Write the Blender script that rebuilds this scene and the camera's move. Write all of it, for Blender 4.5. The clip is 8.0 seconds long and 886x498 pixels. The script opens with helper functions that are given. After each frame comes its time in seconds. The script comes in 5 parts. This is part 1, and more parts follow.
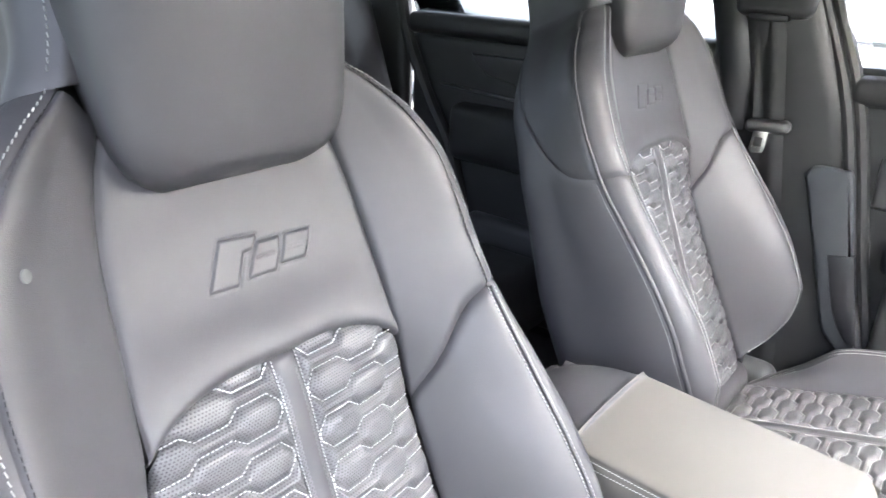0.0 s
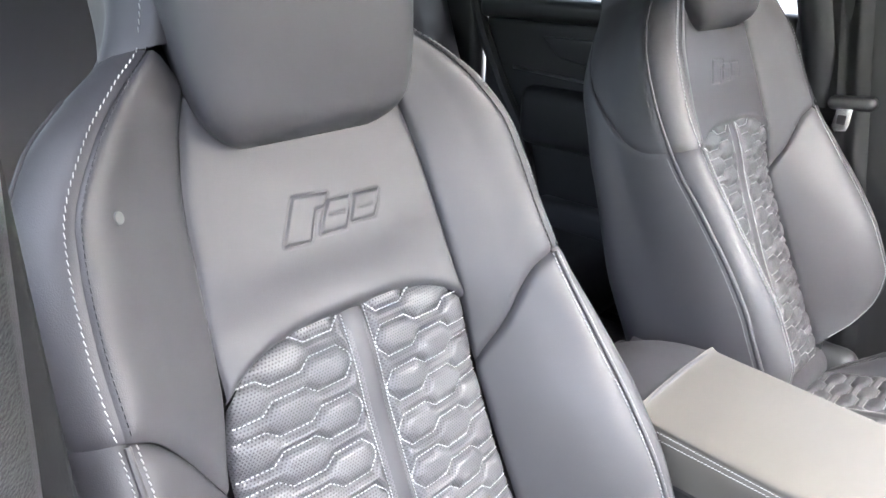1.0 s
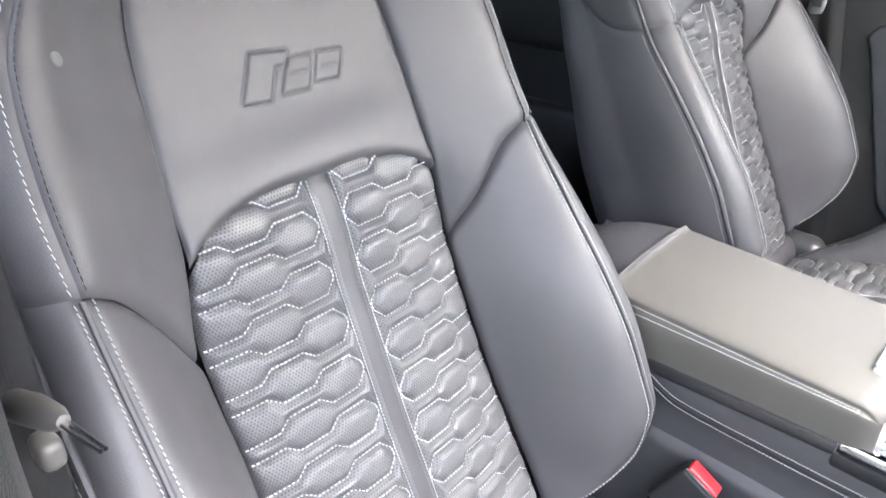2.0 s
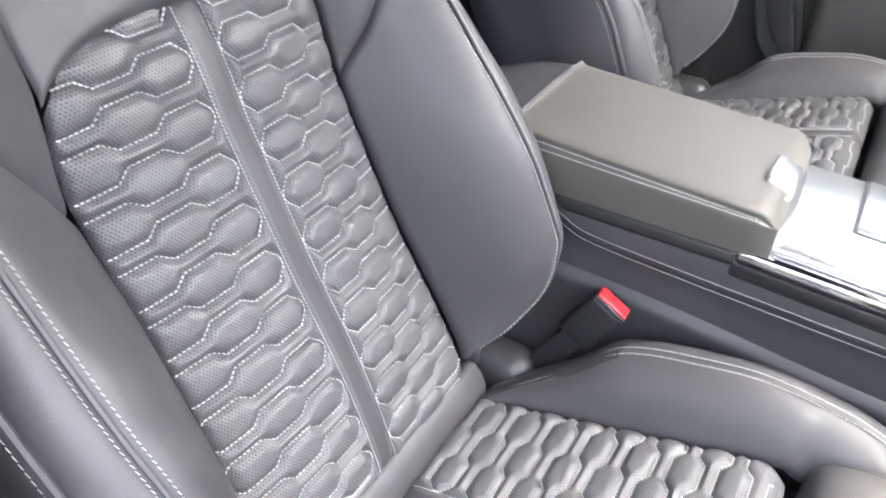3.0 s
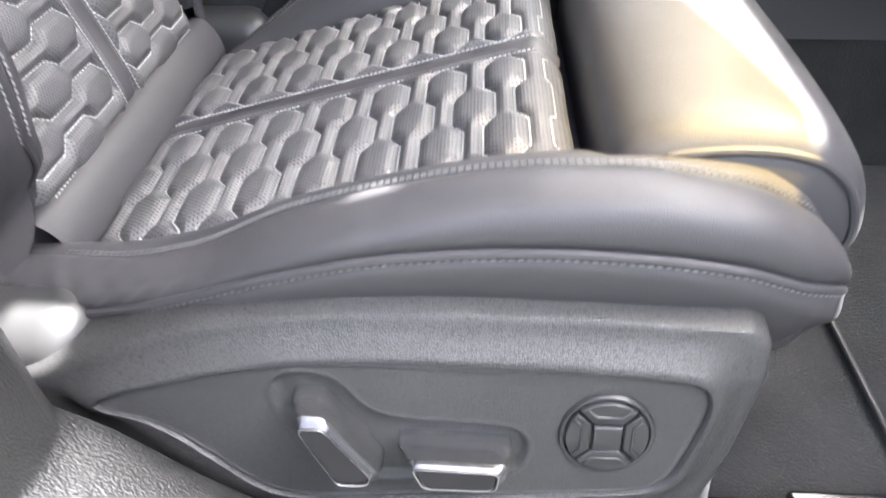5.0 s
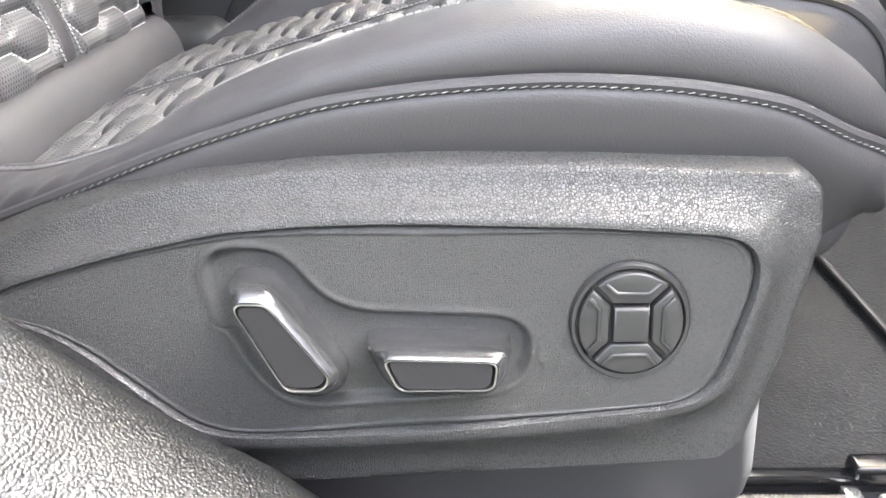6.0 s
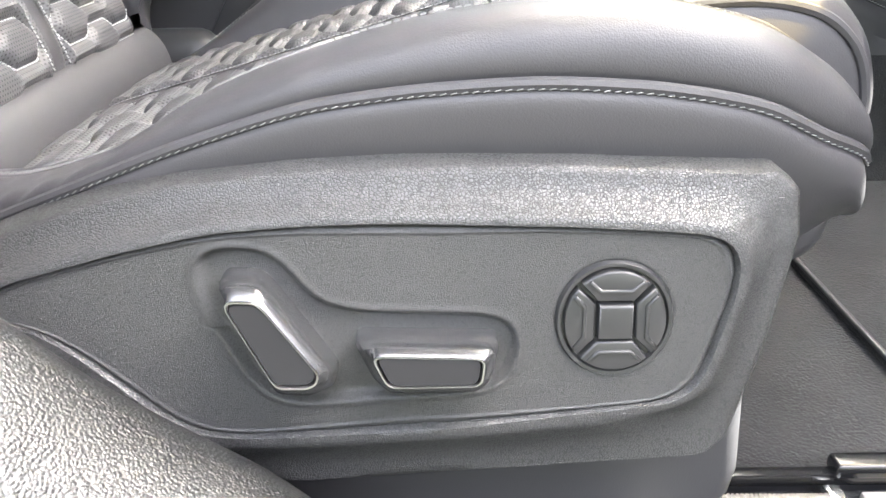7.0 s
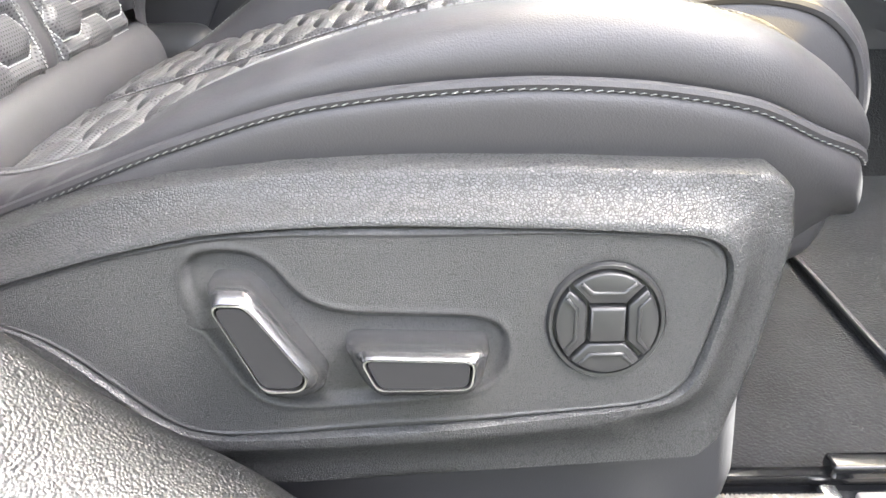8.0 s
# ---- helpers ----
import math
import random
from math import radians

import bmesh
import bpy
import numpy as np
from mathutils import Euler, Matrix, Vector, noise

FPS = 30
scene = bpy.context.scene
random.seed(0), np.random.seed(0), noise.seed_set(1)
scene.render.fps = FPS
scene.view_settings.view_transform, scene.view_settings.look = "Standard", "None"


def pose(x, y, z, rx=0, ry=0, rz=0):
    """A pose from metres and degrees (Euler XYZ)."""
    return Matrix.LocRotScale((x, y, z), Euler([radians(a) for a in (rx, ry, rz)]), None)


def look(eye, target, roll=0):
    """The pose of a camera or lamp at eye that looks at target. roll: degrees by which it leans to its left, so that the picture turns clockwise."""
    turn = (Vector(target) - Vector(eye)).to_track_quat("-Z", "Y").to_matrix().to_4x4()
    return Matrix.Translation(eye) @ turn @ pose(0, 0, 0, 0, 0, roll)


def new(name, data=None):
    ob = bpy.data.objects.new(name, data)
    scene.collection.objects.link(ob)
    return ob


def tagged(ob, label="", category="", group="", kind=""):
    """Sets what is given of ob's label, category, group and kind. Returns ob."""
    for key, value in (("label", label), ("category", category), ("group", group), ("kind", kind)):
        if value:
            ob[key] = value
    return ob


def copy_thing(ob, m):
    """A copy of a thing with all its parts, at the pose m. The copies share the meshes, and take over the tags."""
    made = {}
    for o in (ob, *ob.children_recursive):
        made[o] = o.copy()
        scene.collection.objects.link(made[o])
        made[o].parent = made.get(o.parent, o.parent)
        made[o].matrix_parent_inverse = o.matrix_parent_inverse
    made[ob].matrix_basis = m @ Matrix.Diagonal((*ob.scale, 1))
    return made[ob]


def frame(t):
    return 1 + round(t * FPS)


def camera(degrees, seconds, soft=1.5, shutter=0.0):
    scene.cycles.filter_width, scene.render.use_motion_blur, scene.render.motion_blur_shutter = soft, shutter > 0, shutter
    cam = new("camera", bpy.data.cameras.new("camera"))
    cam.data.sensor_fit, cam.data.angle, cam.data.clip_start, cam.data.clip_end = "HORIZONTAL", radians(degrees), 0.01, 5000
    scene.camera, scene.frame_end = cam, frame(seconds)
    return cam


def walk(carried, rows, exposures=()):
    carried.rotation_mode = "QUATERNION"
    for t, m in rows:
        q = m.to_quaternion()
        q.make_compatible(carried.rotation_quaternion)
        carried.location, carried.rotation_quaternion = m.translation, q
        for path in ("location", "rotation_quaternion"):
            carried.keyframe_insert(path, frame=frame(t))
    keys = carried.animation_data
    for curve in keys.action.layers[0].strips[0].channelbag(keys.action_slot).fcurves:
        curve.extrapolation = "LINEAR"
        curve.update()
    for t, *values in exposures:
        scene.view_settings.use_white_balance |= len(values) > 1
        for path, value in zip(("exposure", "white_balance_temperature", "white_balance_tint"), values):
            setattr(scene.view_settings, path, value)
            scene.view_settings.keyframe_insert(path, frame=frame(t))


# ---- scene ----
cam = camera(62.59, 8.0, shutter=0.25)
PATH = [
    (0, (0.1659, -0.3075, 0.9675), (-0.9595, 1.1664, 0.2184), 2.48),
    (0.5, (0.1798, -0.3223, 0.9662), (-1.0724, 1.0507, 0.2267), 1.44),
    (1, (0.1862, -0.3208, 0.9477), (-1.0849, 1.0190, 0.1801), 0.79),
    (1.2, (0.1878, -0.3205, 0.9394), (-1.0775, 1.0118, 0.1496), 0.51),
    (2.3, (0.1866, -0.3201, 0.8817), (-0.8980, 1.0093, -0.1460), 0.77),
    (2.5, (0.1901, -0.3210, 0.8705), (-0.8470, 1.0131, -0.1994), 0.76),
    (3, (0.1780, -0.3197, 0.8453), (-0.6410, 1.0491, -0.3613), 1.34),
    (3.5, (0.1748, -0.3310, 0.8090), (-0.3518, 1.0877, -0.4986), 0.53),
    (4, (0.1798, -0.3905, 0.7718), (-0.1055, 1.0363, -0.6004), -0.40),
    (4.5, (0.1916, -0.4577, 0.7090), (0.0269, 0.9972, -0.6534), -0.49),
    (5, (0.1830, -0.4621, 0.5489), (0.0955, 1.0817, -0.7196), -0.55),
    (5.2, (0.1833, -0.4476, 0.4980), (0.0996, 1.1493, -0.7032), -1.23),
    (6.3, (0.1809, -0.4844, 0.4152), (0.1634, 1.2900, -0.5074), -0.76),
    (6.5, (0.1804, -0.4860, 0.4177), (0.1674, 1.2890, -0.5039), -0.80),
    (7, (0.1812, -0.4821, 0.4144), (0.1897, 1.2960, -0.5013), -0.57),
    (7.5, (0.1870, -0.4757, 0.4163), (0.2077, 1.2951, -0.5131), -0.42),
    (8, (0.1858, -0.4782, 0.4162), (0.1873, 1.2902, -0.5180), -0.71),
]
EXPO = [(0.0, 5.30, 5950, 12), (1.0, 5.20, 5950, 12), (2.3, 4.98, 5950, 12), (2.8, 4.73, 5950, 12), (3.5, 4.46, 5950, 12), (4.0, 4.23, 5850, 13), (4.5, 4.28, 5950, 13), (5.0, 4.30, 6050, 13), (6.3, 4.80, 6350, 10), (7.0, 4.80, 6350, 10), (7.5, 4.74, 6350, 10), (8.0, 4.84, 6350, 10)]
walk(cam, [(t, look(eye, target, roll)) for t, eye, target, roll in PATH], EXPO)

# ---- light ----
world = bpy.data.worlds.new("sky")
scene.world = world
world.use_nodes = True
wn = world.node_tree.nodes
sky = wn.new("ShaderNodeTexSky")
sky.sky_type, sky.sun_disc = "NISHITA", False
sky.air_density, sky.dust_density, sky.ozone_density = 0.7, 7.0, 0.2
sky.sun_elevation, sky.sun_rotation = radians(62), radians(77)
wn["Background"].inputs["Strength"].default_value = 0.10
hazy = wn.new("ShaderNodeHueSaturation")
hazy.inputs["Saturation"].default_value = 0.55
world.node_tree.links.new(sky.outputs["Color"], hazy.inputs["Color"])
world.node_tree.links.new(hazy.outputs["Color"], wn["Background"].inputs["Color"])
SUN_TO = Vector((0.45, 0.10, 0.89)).normalized()
sun = new("sun", bpy.data.lights.new("sun", "SUN"))
sun.data.energy, sun.data.angle, sun.data.color = 4.0, radians(0.55), (1.0, 0.94, 0.84)
sun.matrix_world = look(SUN_TO * 20, (0, 0, 0))

# ---- materials ----


def material(name, colour, rough=0.5, metal=0.0, grain=0.0, scale=900.0, cells=False, vary=0.12, vscale=9.0,
             coat=0.0, stretch=(1, 1, 1), spec=0.5, sheen=0.0, rvary=0.0, deep=0.22, dull=0.0):
    m = bpy.data.materials.new(name)
    m.use_nodes = True
    nt = m.node_tree
    b = nt.nodes["Principled BSDF"]
    b.inputs["Roughness"].default_value = rough
    b.inputs["Metallic"].default_value = metal
    b.inputs["Coat Weight"].default_value = coat
    b.inputs["Specular IOR Level"].default_value = spec
    b.inputs["Sheen Weight"].default_value = sheen
    tc = nt.nodes.new("ShaderNodeTexCoord")
    mp = nt.nodes.new("ShaderNodeMapping")
    mp.inputs["Scale"].default_value = stretch
    nt.links.new(tc.outputs["Object"], mp.inputs["Vector"])
    big = nt.nodes.new("ShaderNodeTexNoise")
    big.inputs["Scale"].default_value, big.inputs["Detail"].default_value = vscale, 5
    nt.links.new(mp.outputs[0], big.inputs["Vector"])
    mix = nt.nodes.new("ShaderNodeMix")
    mix.data_type = "RGBA"
    mix.inputs[6].default_value = tuple(c * (1 - vary) for c in colour) + (1,)
    mix.inputs[7].default_value = tuple(min(1, c * (1 + vary)) for c in colour) + (1,)
    nt.links.new(big.outputs["Fac"], mix.inputs["Factor"])
    nt.links.new(mix.outputs[2], b.inputs["Base Color"])
    if rvary:
        mr = nt.nodes.new("ShaderNodeMapRange")
        mr.inputs["To Min"].default_value, mr.inputs["To Max"].default_value = rough - rvary, rough + rvary
        n2 = nt.nodes.new("ShaderNodeTexNoise")
        n2.inputs["Scale"].default_value, n2.inputs["Detail"].default_value = vscale * 5, 6
        nt.links.new(mp.outputs[0], n2.inputs["Vector"])
        nt.links.new(n2.outputs["Fac"], mr.inputs["Value"])
        nt.links.new(mr.outputs[0], b.inputs["Roughness"])
    if grain:
        if cells:
            g = nt.nodes.new("ShaderNodeTexVoronoi")
            g.feature = "DISTANCE_TO_EDGE" if cells == "edge" else "F1"
            ramp = nt.nodes.new("ShaderNodeMapRange")
            ramp.interpolation_type = "SMOOTHSTEP" if cells == "edge" else "LINEAR"
            ramp.inputs["From Min"].default_value, ramp.inputs["From Max"].default_value = (0.0, 0.22) if cells == "edge" else (0.80, 0.10)
            nt.links.new(g.outputs["Distance"], ramp.inputs["Value"])
            out = ramp.outputs[0]
        else:
            g = nt.nodes.new("ShaderNodeTexNoise")
            g.inputs["Detail"].default_value = 4
            out = g.outputs["Fac"]
        g.inputs["Scale"].default_value = scale
        warp = nt.nodes.new("ShaderNodeTexNoise")
        warp.inputs["Scale"].default_value = scale * 0.35
        add = nt.nodes.new("ShaderNodeMix")
        add.data_type = "VECTOR"
        add.inputs[0].default_value = 0.0012
        nt.links.new(mp.outputs[0], warp.inputs["Vector"])
        nt.links.new(mp.outputs[0], add.inputs[4])
        nt.links.new(warp.outputs["Color"], add.inputs[5])
        nt.links.new(add.outputs[1], g.inputs["Vector"])
        bp = nt.nodes.new("ShaderNodeBump")
        bp.inputs["Strength"].default_value = min(1.0, grain)
        bp.inputs["Distance"].default_value = deep / scale if cells else max(0.0003, deep * 0.001)
        nt.links.new(out, bp.inputs["Height"])
        nt.links.new(bp.outputs[0], b.inputs["Normal"])
        if dull:
            dl = nt.nodes.new("ShaderNodeMapRange")
            dl.inputs["To Min"].default_value, dl.inputs["To Max"].default_value = dull, rough
            nt.links.new(out, dl.inputs["Value"])
            nt.links.new(dl.outputs[0], b.inputs["Roughness"])
            sp = nt.nodes.new("ShaderNodeMapRange")
            sp.inputs["To Min"].default_value, sp.inputs["To Max"].default_value = spec * 0.5, spec
            nt.links.new(out, sp.inputs["Value"])
            nt.links.new(sp.outputs[0], b.inputs["Specular IOR Level"])
    return m


LEATHER = material("black_leather", (0.058, 0.056, 0.060), 0.50, grain=0.36, scale=1300, cells=True, vary=0.06, rvary=0.05)
# Armrest leather lightened and warmed in colour to stand for light from above.
WARM_LIT = material("warm_lit_leather", (0.096, 0.089, 0.079), 0.48, grain=0.30, scale=1300, cells=True, vary=0.08, spec=0.5)
# Pale thread in several tones, set by how bright each seam and side looks.
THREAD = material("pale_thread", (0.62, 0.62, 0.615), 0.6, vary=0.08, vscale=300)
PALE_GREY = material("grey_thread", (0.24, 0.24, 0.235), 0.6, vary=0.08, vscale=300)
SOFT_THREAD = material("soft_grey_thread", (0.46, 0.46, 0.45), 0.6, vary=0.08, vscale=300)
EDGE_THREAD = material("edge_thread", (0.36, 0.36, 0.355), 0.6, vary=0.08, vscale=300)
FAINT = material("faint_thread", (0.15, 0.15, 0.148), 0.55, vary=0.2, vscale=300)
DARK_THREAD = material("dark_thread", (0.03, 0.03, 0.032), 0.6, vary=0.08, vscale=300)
GRAINED = material("grained_plastic", (0.036, 0.036, 0.0365), 0.37, grain=1.0, scale=800, cells="edge", vary=0.06, deep=0.13, dull=0.56, spec=1.0)
PEBBLED = material("pebbled_plastic", (0.026, 0.026, 0.026), 0.38, grain=1.0, scale=820, cells=True, vary=0.06, deep=0.26, spec=0.8)
FINE = material("fine_plastic", (0.041, 0.041, 0.0415), 0.33, grain=1.0, scale=1450, cells="edge", vary=0.08, deep=0.24, dull=0.50, spec=1.0)
SWITCH = material("satin_metal_paint", (0.15, 0.15, 0.154), 0.24, metal=0.75, grain=0.05, scale=1500, vary=0.06, spec=0.9, coat=0.2)
INLAY = material("matt_switch_inlay", (0.026, 0.0255, 0.0265), 0.6, vary=0.1, spec=0.2)
SATIN = material("satin_plastic", (0.035, 0.035, 0.036), 0.3, grain=0.1, scale=1500, vary=0.08)
SMOOTH_DARK = material("smooth_dark_plastic", (0.040, 0.040, 0.041), 0.38, grain=0.15, scale=1200, vary=0.1)
SILVER = material("silver_trim", (0.27, 0.27, 0.275), 0.34, metal=1.0, vary=0.05)
CHROME = material("polished_chrome", (0.75, 0.75, 0.76), 0.12, metal=1.0, vary=0.04)
RIM = material("bright_switch_rim", (0.46, 0.455, 0.465), 0.34, metal=1.0, vary=0.04)
ALUMINIUM = material("brushed_aluminium", (0.78, 0.78, 0.77), 0.24, metal=0.9, vary=0.05, vscale=30)
RED = material("red_plastic", (0.62, 0.02, 0.03), 0.35, vary=0.06)
BLACK = material("black_plastic", (0.018, 0.018, 0.02), 0.45, grain=0.2, scale=1200, vary=0.1)
CARPET = material("grey_carpet", (0.021, 0.021, 0.022), 0.95, grain=1.0, scale=520, vary=0.7, vscale=22, sheen=0.12, deep=1.6)
WEB = material("belt_webbing", (0.009, 0.009, 0.010), 0.7, grain=0.6, scale=900, vary=0.2, vscale=90, stretch=(1, 1, 0.2))
DOOR_SOFT = material("soft_door_trim", (0.015, 0.015, 0.016), 0.5, grain=0.5, scale=700, cells=True, vary=0.1)
REAR_TRIM = material("soft_rear_trim", (0.030, 0.030, 0.031), 0.48, grain=0.5, scale=700, cells=True, vary=0.1)
HANDLE_TRIM = material("satin_handle_trim", (0.055, 0.055, 0.057), 0.36, vary=0.1)
FLANK = material("soft_flank", (0.052, 0.051, 0.055), 0.5, grain=0.2, scale=1300, cells=True, vary=0.08)
SUEDE = material("dark_weave", (0.03, 0.03, 0.032), 0.85, grain=0.8, scale=1400, vary=0.2, vscale=60)
GLOSS_BLACK = material("gloss_black", (0.012, 0.012, 0.013), 0.16, vary=0.1)
RUBBER = material("rubber_seal", (0.015, 0.015, 0.016), 0.6, vary=0.1)
HEADLINER = material("dark_headliner", (0.035, 0.035, 0.037), 0.9, grain=0.4, scale=900, vary=0.05)
ASPHALT = material("asphalt", (0.050, 0.049, 0.047), 0.9, grain=0.8, scale=160, vary=0.3, vscale=3)
PAINT = material("pale_render_wall", (0.62, 0.61, 0.58), 0.8, grain=0.4, scale=60, vary=0.1, vscale=1.2)
CARPAINT = material("silver_car_paint", (0.45, 0.46, 0.48), 0.3, metal=0.5, vary=0.05)


def perforated(name, colour):
    """Leather with rows of small punched holes."""
    m = material(name, colour, 0.43, grain=0.3, scale=900, cells=True, vary=0.06, spec=0.6)
    nt = m.node_tree
    b = nt.nodes["Principled BSDF"]
    uv = nt.nodes.new("ShaderNodeUVMap")
    uv.uv_map = "plane"
    sep = nt.nodes.new("ShaderNodeSeparateXYZ")
    nt.links.new(uv.outputs[0], sep.inputs[0])

    def math_node(op, a, c=None, v=None):
        n = nt.nodes.new("ShaderNodeMath")
        n.operation = op
        for k, x in enumerate((a, c)):
            if x is None:
                continue
            if isinstance(x, (int, float)):
                n.inputs[k].default_value = x
            else:
                nt.links.new(x, n.inputs[k])
        return n.outputs[0]

    px, py = 0.0027, 0.0021
    row = math_node("DIVIDE", sep.outputs[1], py)
    par = math_node("MULTIPLY", math_node("MODULO", math_node("FLOOR", row), 2.0), 0.5)
    fx = math_node("SUBTRACT", math_node("FRACT", math_node("ADD", math_node("DIVIDE", sep.outputs[0], px), par)), 0.5)
    fy = math_node("SUBTRACT", math_node("FRACT", row), 0.5)
    dx, dy = math_node("MULTIPLY", fx, px * 0.80), math_node("MULTIPLY", fy, py)
    d = math_node("SQRT", math_node("ADD", math_node("MULTIPLY", dx, dx), math_node("MULTIPLY", dy, dy)))
    hole = nt.nodes.new("ShaderNodeMapRange")
    hole.inputs["From Min"].default_value, hole.inputs["From Max"].default_value = 0.00034, 0.00070
    nt.links.new(d, hole.inputs["Value"])
    old = b.inputs["Base Color"].links[0].from_socket
    mix = nt.nodes.new("ShaderNodeMix")
    mix.data_type = "RGBA"
    mix.inputs[6].default_value = (0.018, 0.018, 0.019, 1)
    nt.links.new(hole.outputs[0], mix.inputs["Factor"])
    nt.links.new(old, mix.inputs[7])
    nt.links.new(mix.outputs[2], b.inputs["Base Color"])
    bump = nt.nodes.new("ShaderNodeBump")
    bump.inputs["Distance"].default_value, bump.inputs["Strength"].default_value = 0.0005, 0.6
    nt.links.new(hole.outputs[0], bump.inputs["Height"])
    if b.inputs["Normal"].links:
        nt.links.new(b.inputs["Normal"].links[0].from_socket, bump.inputs["Normal"])
    nt.links.new(bump.outputs[0], b.inputs["Normal"])
    return m


QUILTED = perforated("perforated_leather", (0.098, 0.096, 0.100))

# ---- builders ----
BASES = {}


def thing(name, loc, label, category, group="", kind=""):
    ob = new(name)
    ob.location = loc
    ob.empty_display_size = 0.05
    BASES[ob.name] = Vector(loc)
    return tagged(ob, label, category, group, kind)


def part(name, data, mat, parent=None, label="", kind="", smooth=True, uv=None, category=""):
    """Links one mesh under a thing or a part; data is (points, faces) in world metres."""
    pts, faces = data
    base = BASES[parent.name] if parent else Vector((0, 0, 0))
    me = bpy.data.meshes.new(name)
    pts = np.asarray(pts, float).reshape(-1, 3) - np.array(base)
    me.from_pydata(pts.tolist(), [], [tuple(int(i) for i in f) for f in faces])
    if uv is not None:
        layer = me.uv_layers.new(name="plane")
        idx = np.empty(len(me.loops), dtype=np.int32)
        me.loops.foreach_get("vertex_index", idx)
        layer.data.foreach_set("uv", np.asarray(uv, np.float32).reshape(-1, 2)[idx].ravel())
    me.materials.append(mat)
    if smooth:
        me.polygons.foreach_set("use_smooth", [True] * len(me.polygons))
        if smooth != "all":
            me.set_sharp_from_angle(angle=radians(42))
    ob = new(name, me)
    if parent:
        ob.parent = parent
    BASES[ob.name] = base
    return tagged(ob, label, category, "", kind)


def curve(keys):
    """A smooth curve without overshoot through rows of (t, values...)."""
    k = np.array(keys, float)
    t, v = k[:, 0], k[:, 1:]
    h, d = np.diff(t)[:, None], np.diff(v, axis=0) / np.diff(t)[:, None]
    m = np.zeros_like(v)
    m[0], m[-1] = d[0], d[-1]
    if len(t) > 2:
        w1, w2 = 2 * h[1:] + h[:-1], h[1:] + 2 * h[:-1]
        ok = d[:-1] * d[1:] > 0
        m[1:-1] = np.where(ok, (w1 + w2) / (w1 / np.where(ok, d[:-1], 1) + w2 / np.where(ok, d[1:], 1)), 0)

    def at(x):
        x = np.asarray(x, float)
        i = np.clip(np.searchsorted(t, x, side="right") - 1, 0, len(t) - 2)
        f = np.clip((x - t[i]) / (t[i + 1] - t[i]), 0, 1)[..., None]
        hh = (t[i + 1] - t[i])[..., None]
        return ((2 * f**3 - 3 * f**2 + 1) * v[i] + (f**3 - 2 * f**2 + f) * hh * m[i]
                + (3 * f**2 - 2 * f**3) * v[i + 1] + (f**3 - f**2) * hh * m[i + 1])
    return at


def section(ctrl, u):
    """Catmull-Rom through control points; ctrl (K, ..., D), u (...) from 0 to K-1."""
    k = len(ctrl)
    i = np.clip(np.floor(u).astype(int), 0, k - 2)
    f = (u - i)[..., None]

    def pick(j):
        j = np.clip(j, 0, k - 1)
        return np.take_along_axis(ctrl, np.broadcast_to(j[None, ..., None], (1,) + u.shape + ctrl.shape[-1:]), 0)[0]
    p0, p1, p2, p3 = pick(i - 1), pick(i), pick(i + 1), pick(i + 2)
    return 0.5 * (2 * p1 + (p2 - p0) * f + (2 * p0 - 5 * p1 + 4 * p2 - p3) * f**2 + (3 * p1 - p0 - 3 * p2 + p3) * f**3)


def quads(nu, nv, wrap=False):
    a = np.arange(nu * nv).reshape(nu, nv)
    if wrap:
        a = np.vstack([a, a[:1]])
    return np.stack([a[:-1, :-1], a[1:, :-1], a[1:, 1:], a[:-1, 1:]], -1).reshape(-1, 4)


def normals(p):
    n = np.cross(np.gradient(p, axis=0), np.gradient(p, axis=1))
    return n / np.maximum(np.linalg.norm(n, axis=-1, keepdims=True), 1e-12)


def sheet(fn, nu, nv, grooves=(0, 0, 0, 0), relief=None, out=None, width=0.004):
    """A grid of fn(U, V); edges (u0, u1, v0, v1) sink by the given depths; relief lifts along the normal, towards out."""
    u, v = np.meshgrid(np.linspace(0, 1, nu), np.linspace(0, 1, nv), indexing="ij")
    p = fn(u, v)
    n = normals(p)
    if out is not None and (n * np.asarray(out)).sum(-1).mean() < 0:
        n = -n
    off = np.zeros(u.shape) if relief is None else relief(u, v)
    for axis, (a, b) in enumerate((grooves[:2], grooves[2:])):
        run = np.linalg.norm(np.diff(p, axis=axis), axis=-1)
        pad = [(1, 0), (0, 0)] if axis == 0 else [(0, 0), (1, 0)]
        d = np.cumsum(np.pad(run, pad), axis=axis)
        e = d.take([-1], axis=axis) - d
        off = off - a * np.exp(-((d / width) ** 1.4)) - b * np.exp(-((e / width) ** 1.4))
    return p + n * off[..., None], quads(nu, nv)


